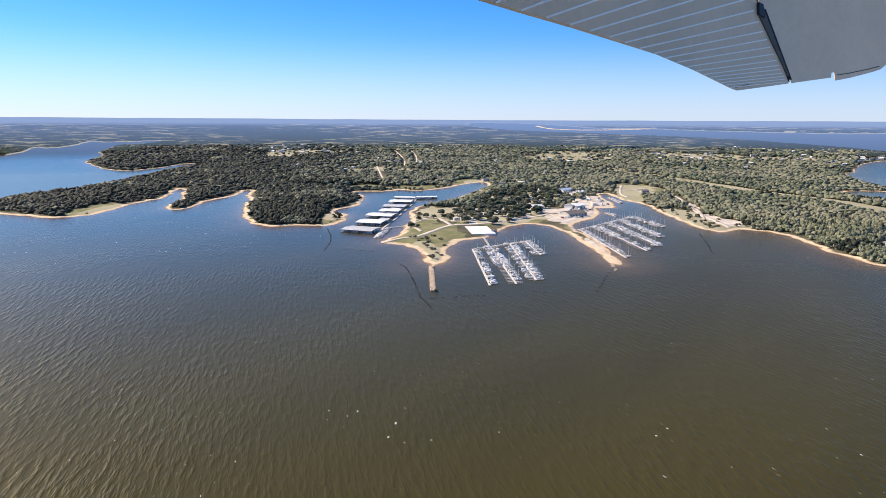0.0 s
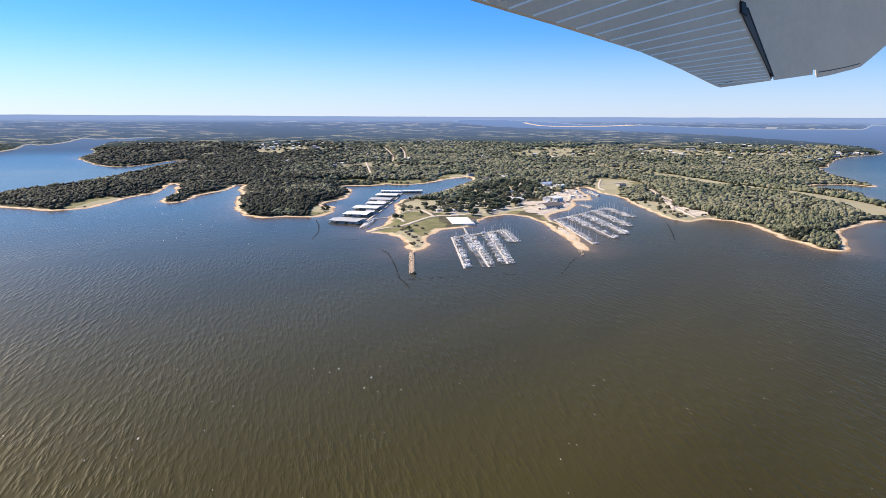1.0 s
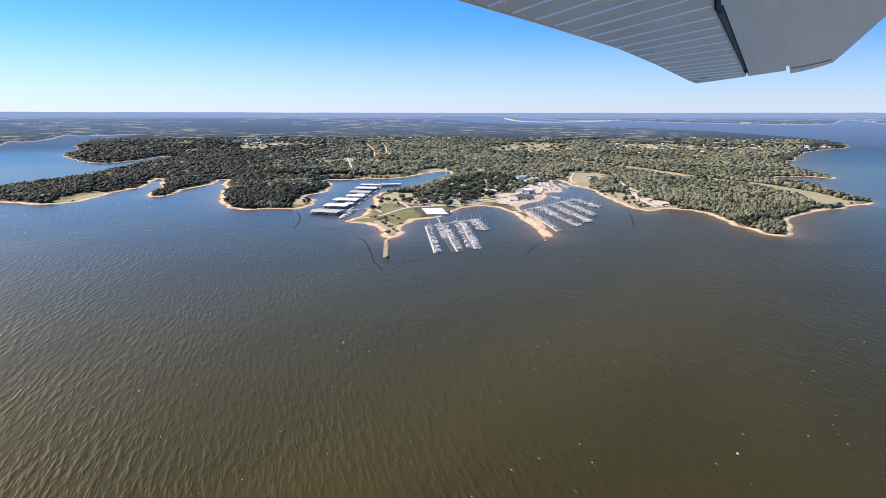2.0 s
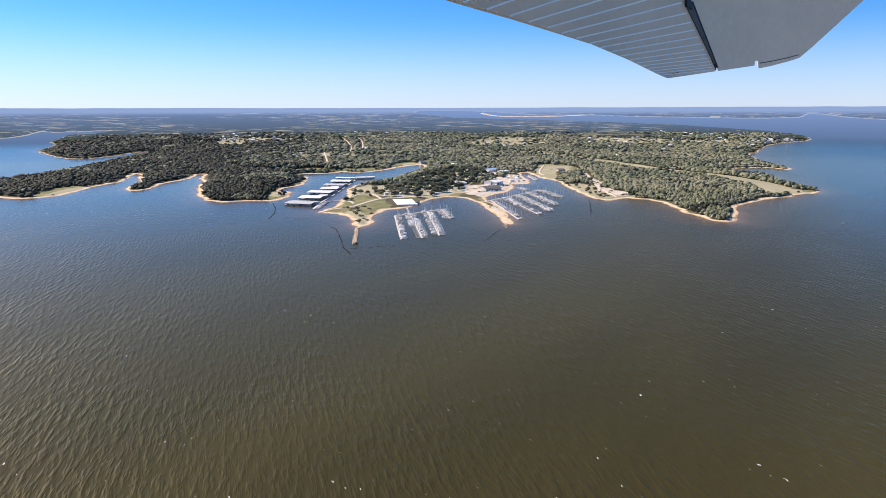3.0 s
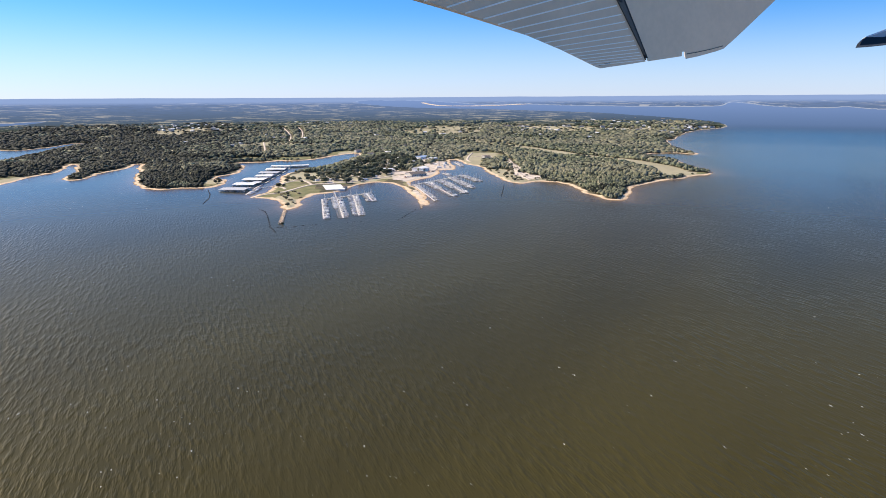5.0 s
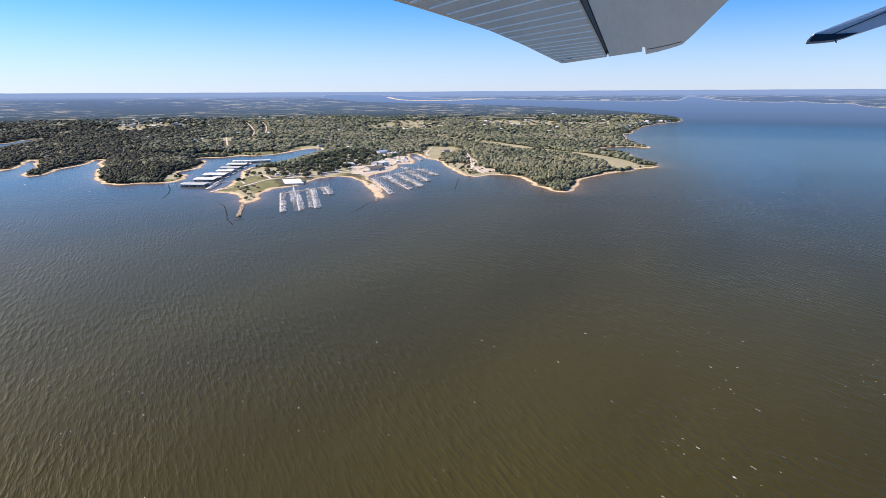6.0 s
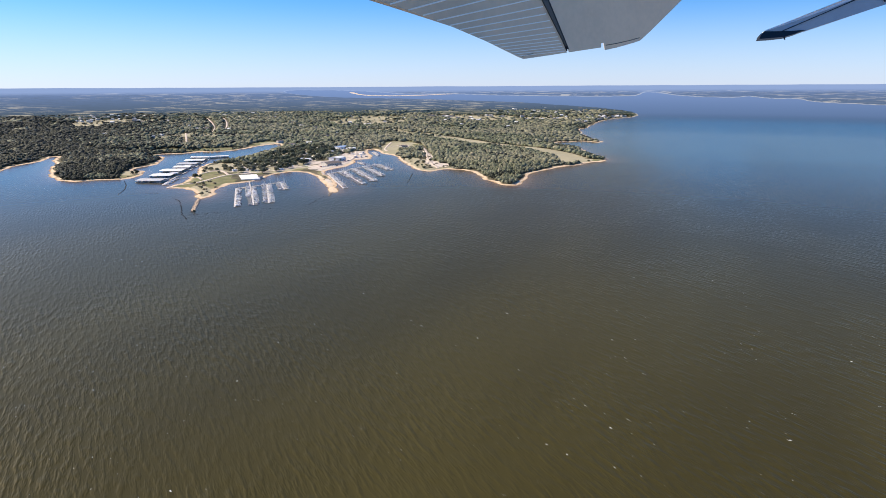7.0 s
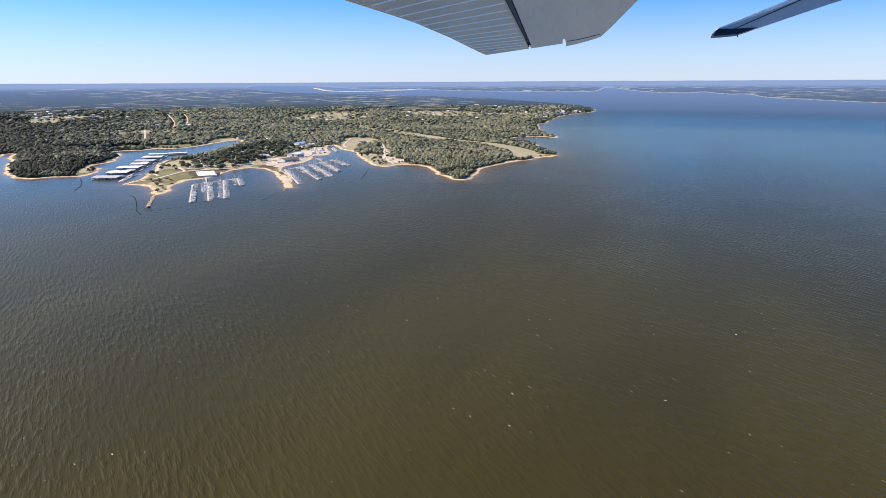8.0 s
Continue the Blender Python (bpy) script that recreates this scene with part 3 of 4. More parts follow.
def aircraft_wing():
    w = thing("light_aircraft", "grey-white high wing and tailplane of a light aircraft seen from below", "aircraft", m=placed((1227.7, 2292.4, 243.0), (389.9, 137.9, 40.8), (92.9, 38.2, 222.0)) @ Matrix.Diagonal((1.32, 1.32, 1.32, 1)))
    aileron = part("aileron", slab([*TRAIL[::-1], (14, -7), (130, -4), (hinge_at(0) - 4, -1), (hinge_at(345) - 4, 345)], -9, 0, (12, 8)), M_WINGSKIN, w)
    part("wing_panel", slab([(hinge_at(0) + 3, -1), *TIP[1:], (1150, 345), (hinge_at(345) + 3, 345)], -14, 3, (14, 8)), M_WINGSKIN, w)
    part("hinge_gap", slab([(hinge_at(8) - 6, 8), (hinge_at(345) - 6, 345), (hinge_at(345) + 5, 345), (hinge_at(4) + 5, 4)], -8, -3), M_DARK, w, "dark hinge gap")
    part("gap_cover", slab([(hinge_at(22) - 2, 22), (hinge_at(215) - 21, 215), (hinge_at(226) - 14, 226), (hinge_at(226) + 7, 226), (hinge_at(22) + 2, 22)], -2, 6), M_TAUPE, w, "brown tapering gap cover")
    part("cover_edge", slab([(hinge_at(10) + 2, 10), (hinge_at(226) + 6, 226), (hinge_at(226) + 12, 226), (hinge_at(10) + 6, 10)], -2, 7), M_DARK, w, "dark gap edge")
    bracket = slab([(hinge_at(205) - 28, 212), (hinge_at(205) - 6, 200), (hinge_at(240) + 6, 240), (hinge_at(240) - 10, 246)], -3, 11)
    part("hinge_bracket", bracket, M_BLACK, w, "black hinge bracket")
    part("tip_seam", slab([(428, 9), (480, 11), (560, 17), (622, 24), (622, 27), (560, 20), (480, 14), (428, 12)], 2, 3.6), M_TAUPE, w, "thin dark seam along the tip")
    part("tip_seam", slab([(8, 2), (60, 7), (60, 9), (8, 5)], -1, 0.6), M_DARK, w, "thin dark seam along the tip")
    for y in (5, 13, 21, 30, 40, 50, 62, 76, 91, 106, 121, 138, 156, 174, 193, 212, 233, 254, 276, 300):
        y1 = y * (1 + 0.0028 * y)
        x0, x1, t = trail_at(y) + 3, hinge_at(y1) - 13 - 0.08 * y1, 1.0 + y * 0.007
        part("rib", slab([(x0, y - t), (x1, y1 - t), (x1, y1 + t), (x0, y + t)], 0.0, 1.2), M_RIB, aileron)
    return w


aircraft = aircraft_wing()


def tailplane(plane):
    w = part("tailplane", slab([(10, 12), (38, 13), (81, 15), (216, 59), (420, 122), (420, 166), (185, 84), (10, 15)], -6, 3, (3, 1)), M_TAIL, plane, "white tailplane with a black painted tip")
    w.matrix_basis = plane.matrix_basis.inverted() @ placed((1980.4, 1660.5, 287.0), (0.966, -0.260, -0.005), (0.067, 0.230, 0.971)) @ Matrix.Diagonal((2.237, 2.237, 2.237, 1))
    part("leading_strip", slab([(8, 12.5), (120, 52), (260, 106), (260, 112), (120, 55.5), (12, 16)], -5, 4), M_WHITE, w, "white painted leading edge")
    part("seam", slab([(40, 14.5), (185, 76.5), (260, 108), (260, 107), (186, 75.3), (42, 14)], 2, 4.5), M_BLACK, w, "dark panel seam")
    part("tip", slab([(0, 0), (22, 1.5), (46, 4), (66, 10), (82, 16), (60, 14.5), (34, 13.5), (9, 13.5), (3, 7)], -7, 6), M_BLACK, w, "black painted tip")
    part("static_wick", slab([(45, 4), (47, 4), (48, 0), (47, 0)], 0, 2), M_DARK, w, "thin dark static wick")
    part("static_wick", slab([(222, 74), (224, 74), (223, 66), (221, 68), (219, 71)], 0, 5), M_DARK, w, "thin dark static wick")


tailplane(aircraft)


# ---- roads ----
M_ROAD = plain("pale_park_road", (0.64, 0.53, 0.42), 0.9, wear=0.12, scale=0.15)


random.seed(3)


def road(line, width, label, dam=False):
    pts = [Vector((x, y)) for x, y in line]
    for _ in range(2):
        pts = [pts[0]] + [p.lerp(q, f) for p, q in zip(pts[:-1], pts[1:]) for f in (0.25, 0.75)] + [pts[-1]]
    v, f = [], []
    for i, p in enumerate(pts):
        d = (pts[min(i + 1, len(pts) - 1)] - pts[max(i - 1, 0)]).normalized()
        n = Vector((-d.y, d.x)) * width * 0.5 * (0.9 + 0.2 * random.random())
        for s in (-1, 1):
            q = p + n * s
            z = float(rise(q.x, q.y)) + 2.0 if dam else at_land(q.x, q.y)
            v += [(q.x, q.y, z + 0.32), (q.x + n.x * s * 0.2, q.y + n.y * s * 0.2, z - 0.6)]
    for i in range(len(pts) - 1):
        a, b = i * 4, i * 4 + 4
        f += [(b, b + 2, a + 2, a), (b + 1, b, a, a + 1), (b + 2, b + 3, a + 3, a + 2)]
    return tagged(sheet("road", v, f, M_ROAD), label, "road", kind="structure")


road(PARK_ROAD, 4.6, "pale gravel park road across dry grass")
road(PARK_PATH, 3.4, "pale narrow park lane across dry grass")
road(EAST_ROAD, 4.0, "pale dirt road through scrub to the beach")
road([(315, 674), (294.4, 615), (279.6, 557), (280, 527)], 3.6, "pale looping dirt track on dry grass")
road([(290.8, 604), (311, 607), (334, 630), (334, 591)], 3.0, "pale dirt track on dry grass")
road([(337, 498), (338, 461), (329, 405), (313, 350), (299.7, 310)], 3.6, "pale dirt track through scrub")
road([(475, 2511), (497, 2418), (538, 2351), (694, 2301), (915, 2325)], 16.0, "pale riprap causeway across the far lake", True)
road([(-11, 224.6), (-15.9, 248), (-28.7, 266.2)], 3.0, "pale lane to the covered docks")
for lane in LANES:
    road(lane, 3.8, "pale country road through the woods")


# ---- rock jetty ----
def rock(bm, x, y, z, s):
    v = bmesh.ops.create_icosphere(bm, subdivisions=1, radius=s)["verts"]
    sx, sy, sz = 0.8 + 0.5 * random.random(), 0.8 + 0.5 * random.random(), 0.55 + 0.3 * random.random()
    for p in v:
        k = 0.8 + 0.4 * random.random()
        p.co = Vector((p.co.x * sx * k + x, p.co.y * sy * k + y, p.co.z * sz * k + z))


def jetty():
    j = thing("rock_jetty", "pale sandstone riprap jetty running out into the lake", "jetty")
    core = bmesh.new()
    rows = []
    for i in range(24):
        t = i / 23
        x, y, w = -2.3 + 0.7 * t + math.sin(i * 1.7) * 0.25, 74.5 - 72.1 * t, 1.9 + 0.2 * math.sin(i * 2.3)
        rows.append([core.verts.new((x + dx * w, y, z)) for dx, z in ((-1.4, -1.0), (-0.8, 0.6), (0, 0.85), (0.8, 0.6), (1.4, -1.0))])
    for a, b in zip(rows[:-1], rows[1:]):
        for k in range(4):
            core.faces.new((a[k], a[k + 1], b[k + 1], b[k]))
    core.faces.new(rows[0]), core.faces.new(rows[-1][::-1])
    bmesh.ops.recalc_face_normals(core, faces=core.faces)
    part("core", core, M_ROCK, j)
    for _ in range(150):
        t = random.random()
        bm = bmesh.new()
        rock(bm, 0, 0, 0, 0.22 + 0.3 * random.random())
        ob = part("rock", bm, M_ROCK, j)
        side = random.uniform(-2.2, 2.2)
        ob.location = (-2.3 + 0.7 * t + side, 74.5 - 72.6 * t, max(0.05, 0.8 - max(0, abs(side) - 1.6) * 0.5))


jetty()


def spit_rocks():
    j = thing("spit_rocks", "loose pale rocks at the end of a sand spit", "rocks")
    for i in range(26):
        t = random.random()
        bm = bmesh.new()
        rock(bm, 0, 0, 0, 0.5 + 0.6 * random.random())
        part("rock", bm, M_ROCK, j).location = (136 - 5 * t + random.uniform(-1.5, 1.5), 83 - 28 * t * t, 0.15)


spit_rocks()


# ---- floating tyre breakwaters ----
def breakwater(line, gap, label):
    b = thing("floating_breakwater", label, "breakwater", "booms round the harbour")
    pts = [Vector((x, y, 0)) for x, y in line]
    for p, q in zip(pts[:-1], pts[1:]):
        d, n = (q - p), max(1, int((q - p).length / gap))
        bm = bmesh.new()
        for i in range(n):
            if random.random() < 0.28:
                continue
            c = p + d * ((i + 0.5) / n)
            bmesh.ops.create_cone(bm, segments=8, radius1=0.42, radius2=0.32, depth=0.45, cap_ends=True,
                                  matrix=Matrix.Translation((c.x + random.uniform(-0.4, 0.4), c.y + random.uniform(-0.4, 0.4), 0.1)) @ Matrix.Rotation(random.random(), 4, "X"))
        part("float_string", bm, M_DARK, b)


DARK_BOOM = "dark string of floating tyres on the water"
breakwater([(-104.6, 250.2), (-95.3, 208.6), (-90.6, 172.2), (-90.7, 137.2)], 1.4, DARK_BOOM)
breakwater([(-77.3, 141.4), (-56.7, 135.3), (-44.5, 129.1)], 2.6, DARK_BOOM)
breakwater([(-32.2, 99.6), (-20.9, 71.6), (-15.4, 37.1), (-11.7, 7.9), (-9.6, -11.1), (-6.2, -22.5), (-2.9, -36.3)], 1.6, DARK_BOOM)
breakwater([(-4, -14.8), (9.2, -12.1), (20.6, -8.1), (32, -6.6)], 1.3, DARK_BOOM)
breakwater([(39.5, -6.5), (45.1, -6.4)], 1.5, DARK_BOOM)
breakwater([(54.7, -2.4), (69.8, -0.9)], 1.5, DARK_BOOM)
breakwater([(125, 56.2), (117.7, 39.5), (110.3, 20.2), (100.9, -0.4)], 2.8, DARK_BOOM)
breakwater([(259.6, 224.6), (248, 185.2), (240, 157.7), (229.8, 126.4)], 2.2, DARK_BOOM)


# ---- boats ----
M_HULL = plain("gelcoat_white", (0.85, 0.82, 0.78), 0.45, wear=0.04, vary=0.05)
M_NAVY = plain("navy_canvas", (0.03, 0.06, 0.16), 0.8, vary=0.2)
M_CANVAS = plain("cream_canvas", (0.62, 0.58, 0.50), 0.85, wear=0.08, vary=0.25)
M_GLASS = plain("tinted_window", (0.02, 0.025, 0.03), 0.1)
M_ALLOY = plain("alloy_spar", (0.68, 0.69, 0.70), 0.35, 0.6, wear=0.05)


def hull_mesh(length, beam, high, blunt):
    """Hull along +y, bow at +y; its bottom a little under the water."""
    bm = bmesh.new()
    rings = []
    for i in range(8):
        t = i / 7
        w = beam * 0.5 * (1 - max(0.0, (t - 0.45) / 0.55) ** (2.2 if blunt else 1.8)) * (0.9 + 0.1 * min(1, t * 4))
        w = max(w, 0.03)
        top = high * (0.85 + 0.3 * t * t)
        y = (t - 0.5) * length
        rings.append([bm.verts.new(p) for p in ((-w, y, top), (-w * 0.86, y, high * 0.25), (-w * 0.3, y, -0.25), (w * 0.3, y, -0.25), (w * 0.86, y, high * 0.25), (w, y, top))])
    for a, b in zip(rings[:-1], rings[1:]):
        for k in range(5):
            bm.faces.new((a[k], b[k], b[k + 1], a[k + 1]))
    bm.faces.new(rings[0][::-1]), bm.faces.new(rings[-1])
    bmesh.ops.recalc_face_normals(bm, faces=bm.faces)
    return bm


def deck_mesh(length, beam, high):
    bm = bmesh.new()
    left, right = [], []
    for i in range(8):
        t = i / 7
        w = max(beam * 0.5 * (1 - max(0.0, (t - 0.45) / 0.55) ** 2) * 0.95, 0.02)
        left.append(bm.verts.new((-w, (t - 0.5) * length, high * (0.83 + 0.3 * t * t)))), right.append(bm.verts.new((w, (t - 0.5) * length, high * (0.83 + 0.3 * t * t))))
    for i in range(7):
        bm.faces.new((left[i], right[i], right[i + 1], left[i + 1]))
    bmesh.ops.recalc_face_normals(bm, faces=bm.faces)
    return bm


def taper_box(x, y0, y1, z0, z1, k=0.75):
    bm = bmesh.new()
    for p in box(bm, -x, x, y0, y1, z0, z1):
        if p.co.z > (z0 + z1) / 2:
            p.co.x *= k
            p.co.y = (p.co.y - (y0 + y1) / 2) * k + (y0 + y1) / 2
    bmesh.ops.bevel(bm, geom=list(bm.edges), offset=min(x, z1 - z0) * 0.18, segments=1, affect="EDGES")
    return bm


def rod(p, q, r0, r1, seg=6):
    bm = bmesh.new()
    p, q = Vector(p), Vector(q)
    bmesh.ops.create_cone(bm, segments=seg, radius1=r0, radius2=r1, depth=(q - p).length, cap_ends=True)
    bm.transform(Matrix.Translation((p + q) / 2) @ (q - p).to_track_quat("Z", "Y").to_matrix().to_4x4())
    return bm


def sailboat(label, cover, length=6.6, mast=8.0):
    b = thing("sailboat", label, "sailboat", "boats in the marina slips")
    part("hull", hull_mesh(length, 2.25, 0.85, False), M_HULL, b, smooth=True)
    part("deck", deck_mesh(length, 2.25, 0.85), M_HULL, b)
    cab = part("cabin", taper_box(0.75, -0.3, 2.0, 0.72, 1.3), M_HULL, b)
    win = bmesh.new()
    box(win, -0.78, 0.78, 0.1, 1.5, 0.95, 1.1)
    part("window_strip", win, M_GLASS, cab, "dark cabin windows")
    part("mast", rod((0, 0.6, 0.8), (0, 0.6, mast), 0.14, 0.09), M_ALLOY, b, "tall bare alloy mast")
    part("boom", rod((0, 0.5, 1.8), (0, -2.2, 1.8), 0.16, 0.1), cover, b, "furled sail under canvas on the boom")
    cock = bmesh.new()
    box(cock, -0.7, 0.7, -2.7, -0.5, 0.72, 0.78)
    part("cockpit", cock, M_CANVAS, b)
    return b


def motorboat(label, cover, length=6.2):
    b = thing("motorboat", label, "motorboat", "boats in the marina slips")
    part("hull", hull_mesh(length, 2.3, 0.9, True), M_HULL, b, smooth=True)
    part("deck", deck_mesh(length, 2.3, 0.9), M_HULL, b)
    part("cabin", taper_box(0.85, -0.2, 1.5, 0.75, 1.5, 0.7), M_HULL, b)
    ws = bmesh.new()
    box(ws, -0.72, 0.72, 1.0, 1.25, 1.05, 1.42)
    part("windscreen", ws, M_GLASS, b, "dark tinted windscreen")
    part("canopy", taper_box(1.0, -2.5, -0.1, 1.15, 1.75, 0.8), cover, b, "canvas canopy over the cockpit")
    eng = taper_box(0.25, -3.5, -3.05, 0.3, 1.15)
    part("outboard_motor", eng, M_BLACK, b, "black outboard motor")
    return b


BOATS = [sailboat("white sailboat with bare mast and navy sail cover in a slip", M_NAVY), sailboat("white sailboat with tall mast and cream sail cover in a slip", M_CANVAS, 7.0, 9.0),
         motorboat("white motorboat with a cream canvas canopy, moored in a slip", M_CANVAS), motorboat("white motorboat with a navy canopy, moored in a slip", M_NAVY, 5.6),
         sailboat("white sailboat with a white sail cover, moored in a slip", M_HULL, 6.2, 7.5), motorboat("white cabin motorboat with a white canopy, moored in a slip", M_HULL, 6.6)]
USED = [False] * len(BOATS)


def moor(k, m):
    m = m @ Matrix.Diagonal((1.16, 0.90, 0.98, 1))
    if not USED[k]:
        BOATS[k].matrix_basis, USED[k] = m, True
    else:
        copy_thing(BOATS[k], Matrix.Identity(4)).matrix_basis = m


# ---- open docks ----
FINGER = bpy.data.meshes.new("finger")
bmf = bmesh.new()
box(bmf, -0.3, 0.3, 0, 4.0, 0.25, 0.5)
for yy in (1.2, 3.8):
    bmesh.ops.create_cone(bmf, segments=6, radius1=0.13, radius2=0.11, depth=2.6, cap_ends=True, matrix=Matrix.Translation((0, yy, 0.5)))
bmf.to_mesh(FINGER)
bmf.free()
FINGER.materials.append(M_DECK)


def open_dock(p, q, sides, fill, sails, seed, pitch=4.2, wide=1.5, first=0.0):
    """A walkway from p to q with fingers and boats; sides: -1 left and 1 right of the way out."""
    rs = random.Random(seed)
    p, q = Vector((*p, 0)), Vector((*q, 0))
    d = (q - p).normalized()
    turn = math.degrees(math.atan2(d.y, d.x)) - 90
    dock = thing("boat_dock", "bleached wooden floating dock with finger piers and moored boats", "dock", "open docks", pose(p.x, p.y, 0, 0, 0, turn))
    length = (q - p).length
    n = int(length / 3.0)
    for i in range(n):
        bm = bmesh.new()
        box(bm, -wide / 2, wide / 2, i * length / n + 0.03, (i + 1) * length / n - 0.03, 0.2, 0.52)
        part("deck_section", bm, M_DECK, dock)
    k = int((length - first) / pitch)
    for s in sides:
        for i in range(k + 1):
            f = new("finger", FINGER)
            f.parent = dock
            f.matrix_basis = pose(s * wide / 2, first + i * pitch, 0, 0, 0, -90 * s)
        for i in range(k):
            if rs.random() > 0.85 * fill(s, i / k):
                continue
            kind = rs.choice((0, 1, 4, 4)) if rs.random() < sails else rs.choice((2, 3, 5, 5, 5))
            out = wide / 2 + 2.45 + rs.uniform(-0.2, 0.4)
            along = first + (i + 0.5) * pitch + rs.uniform(-0.15, 0.15)
            moor(kind, dock.matrix_basis @ pose(s * out, along, 0, 0, 0, (-90 if rs.random() < 0.5 else 90) + rs.uniform(-3, 3)))
    return dock


open_dock((32.7, 142.1), (35.6, 16.3), (-1,), lambda s, f: 0.85 if f < 0.3 or 0.45 < f < 0.98 else 0.45, 0.25, 1)
open_dock((48.3, 152.8), (53.3, 20.5), (-1, 1), lambda s, f: 0.9 if f < 0.55 else (0.75 if s < 0 else 0.1), 0.45, 2)
open_dock((67, 167.4), (68.2, 30.9), (-1, 1), lambda s, f: 0.9 if s < 0 else 0.5 + 0.3 * (f < 0.3), 0.6, 3)
open_dock((82.6, 178.1), (85.9, 117.3), (-1, 1), lambda s, f: 0.9 if s < 0 else 0.6, 0.7, 4)
open_dock((32.7, 140.8), (84.6, 180.8), (1,), lambda s, f: 0.0, 0.5, 5, pitch=3.8, first=6.0)
open_dock((146.5, 243.4), (151.8, 105.6), (-1,), lambda s, f: 0.85 if f < 0.85 else 0.1, 0.8, 6)
open_dock((167.5, 263.5), (177.8, 134.5), (-1, 1), lambda s, f: 0.9 if f < 0.5 else (0.55 if s < 0 else 0.15), 0.65, 7)
open_dock((187.8, 287.7), (195.1, 156.8), (-1, 1), lambda s, f: 0.85 if f < 0.5 or s < 0 else 0.35, 0.6, 8)
open_dock((208.2, 312), (212.5, 201.5), (-1, 1), lambda s, f: 0.9, 0.7, 9)
open_dock((226.7, 335), (236.5, 261), (-1, 1), lambda s, f: 0.9, 0.75, 10)
open_dock((140.5, 238), (229.8, 340), (1,), lambda s, f: 0.15, 0.5, 11, pitch=4.3, first=3.0)


open_dock((251.6, 526), (250.3, 460), (-1,), lambda s, f: 0.8, 0.3, 21, pitch=4.6)
open_dock((204.1, 368), (209.4, 337), (-1,), lambda s, f: 0.6, 0.1, 22, pitch=4.6)


def gangway(p, q, width, label):
    p, q = Vector((*p, 0.9)), Vector((*q, 0.5))
    d = q - p
    g = thing("gangway", label, "gangway", m=Matrix.Translation(p) @ d.to_track_quat("Y", "Z").to_matrix().to_4x4())
    bm = bmesh.new()
    box(bm, -width / 2, width / 2, 0, d.length, -0.12, 0.06)
    part("walkway", bm, M_DECK, g)
    for s in (-1, 1):
        bm = bmesh.new()
        box(bm, s * width / 2 - 0.04, s * width / 2 + 0.04, 0, d.length, 0.9, 1.0)
        for i in range(int(d.length / 2) + 1):
            box(bm, s * width / 2 - 0.04, s * width / 2 + 0.04, min(i * 2, d.length - 0.1), min(i * 2, d.length - 0.1) + 0.08, 0.06, 0.9)
        part("handrail", bm, M_STEEL, g)


gangway((46.3, 199.6), (47.9, 152.8), 1.6, "narrow wooden gangway from shore to the docks")
gangway((-24.9, 264.9), (-43.4, 254.1), 1.6, "narrow gangway from the beach to the covered docks")
gangway((140.5, 259), (141.5, 239.4), 1.6, "short wooden gangway from shore to the docks")


# ---- covered docks ----
def covered_dock(x, y, length, depth, turn, roof_mat, label, bays):
    c = thing("covered_dock", label, "covered dock", "roofed docks in the cove", pose(x, y, 0, 0, 0, turn))
    h, lx, ly = 2.9, length / 2, depth / 2
    for s in (-1, 1):
        n = 9
        for i in range(n):
            a, b = -lx + i * length / n, -lx + (i + 1) * length / n
            bm = bmesh.new()
            v = [bm.verts.new(k) for k in ((a, 0, h + 1.1), (b - 0.02, 0, h + 1.1), (b - 0.02, s * ly, h), (a, s * ly, h), (a, 0, h + 0.98), (b - 0.02, 0, h + 0.98), (b - 0.02, s * ly, h - 0.3), (a, s * ly, h - 0.3))]
            for k in ((0, 1, 2, 3), (4, 7, 6, 5), (2, 6, 7, 3), (0, 3, 7, 4), (1, 5, 6, 2), (0, 4, 5, 1)):
                bm.faces.new([v[j] for j in k])
            bmesh.ops.recalc_face_normals(bm, faces=bm.faces)
            part("roof_panel", bm, roof_mat, c)
    ridge = bmesh.new()
    box(ridge, -lx, lx, -0.25, 0.25, h + 1.06, h + 1.2)
    part("ridge_cap", ridge, M_STEEL, c)
    deck = bmesh.new()
    box(deck, -lx, lx, -0.9, 0.9, 0.2, 0.5)
    part("walkway", deck, M_DECK, c)
    for i in range(bays + 1):
        a = -lx + 0.3 + i * (length - 0.6) / bays
        for s in (-1, 1):
            part("post", rod((a, s * (ly - 0.3), -1), (a, s * (ly - 0.3), h), 0.12, 0.12), M_STEEL, c)
            bm = bmesh.new()
            box(bm, a - 0.3, a + 0.3, s * 0.9, s * (ly - 0.2), 0.25, 0.5)
            part("finger", bm, M_DECK, c)
    for i in range(bays):
        for s in (-1, 1):
            if random.random() < 0.8:
                a = -lx + 0.3 + (i + 0.5) * (length - 0.6) / bays
                moor(random.choice((2, 3, 5, 5)), pose(x, y, 0, 0, 0, turn) @ pose(a, s * (ly - 3.6), 0, 0, 0, 180 if s > 0 else 0))


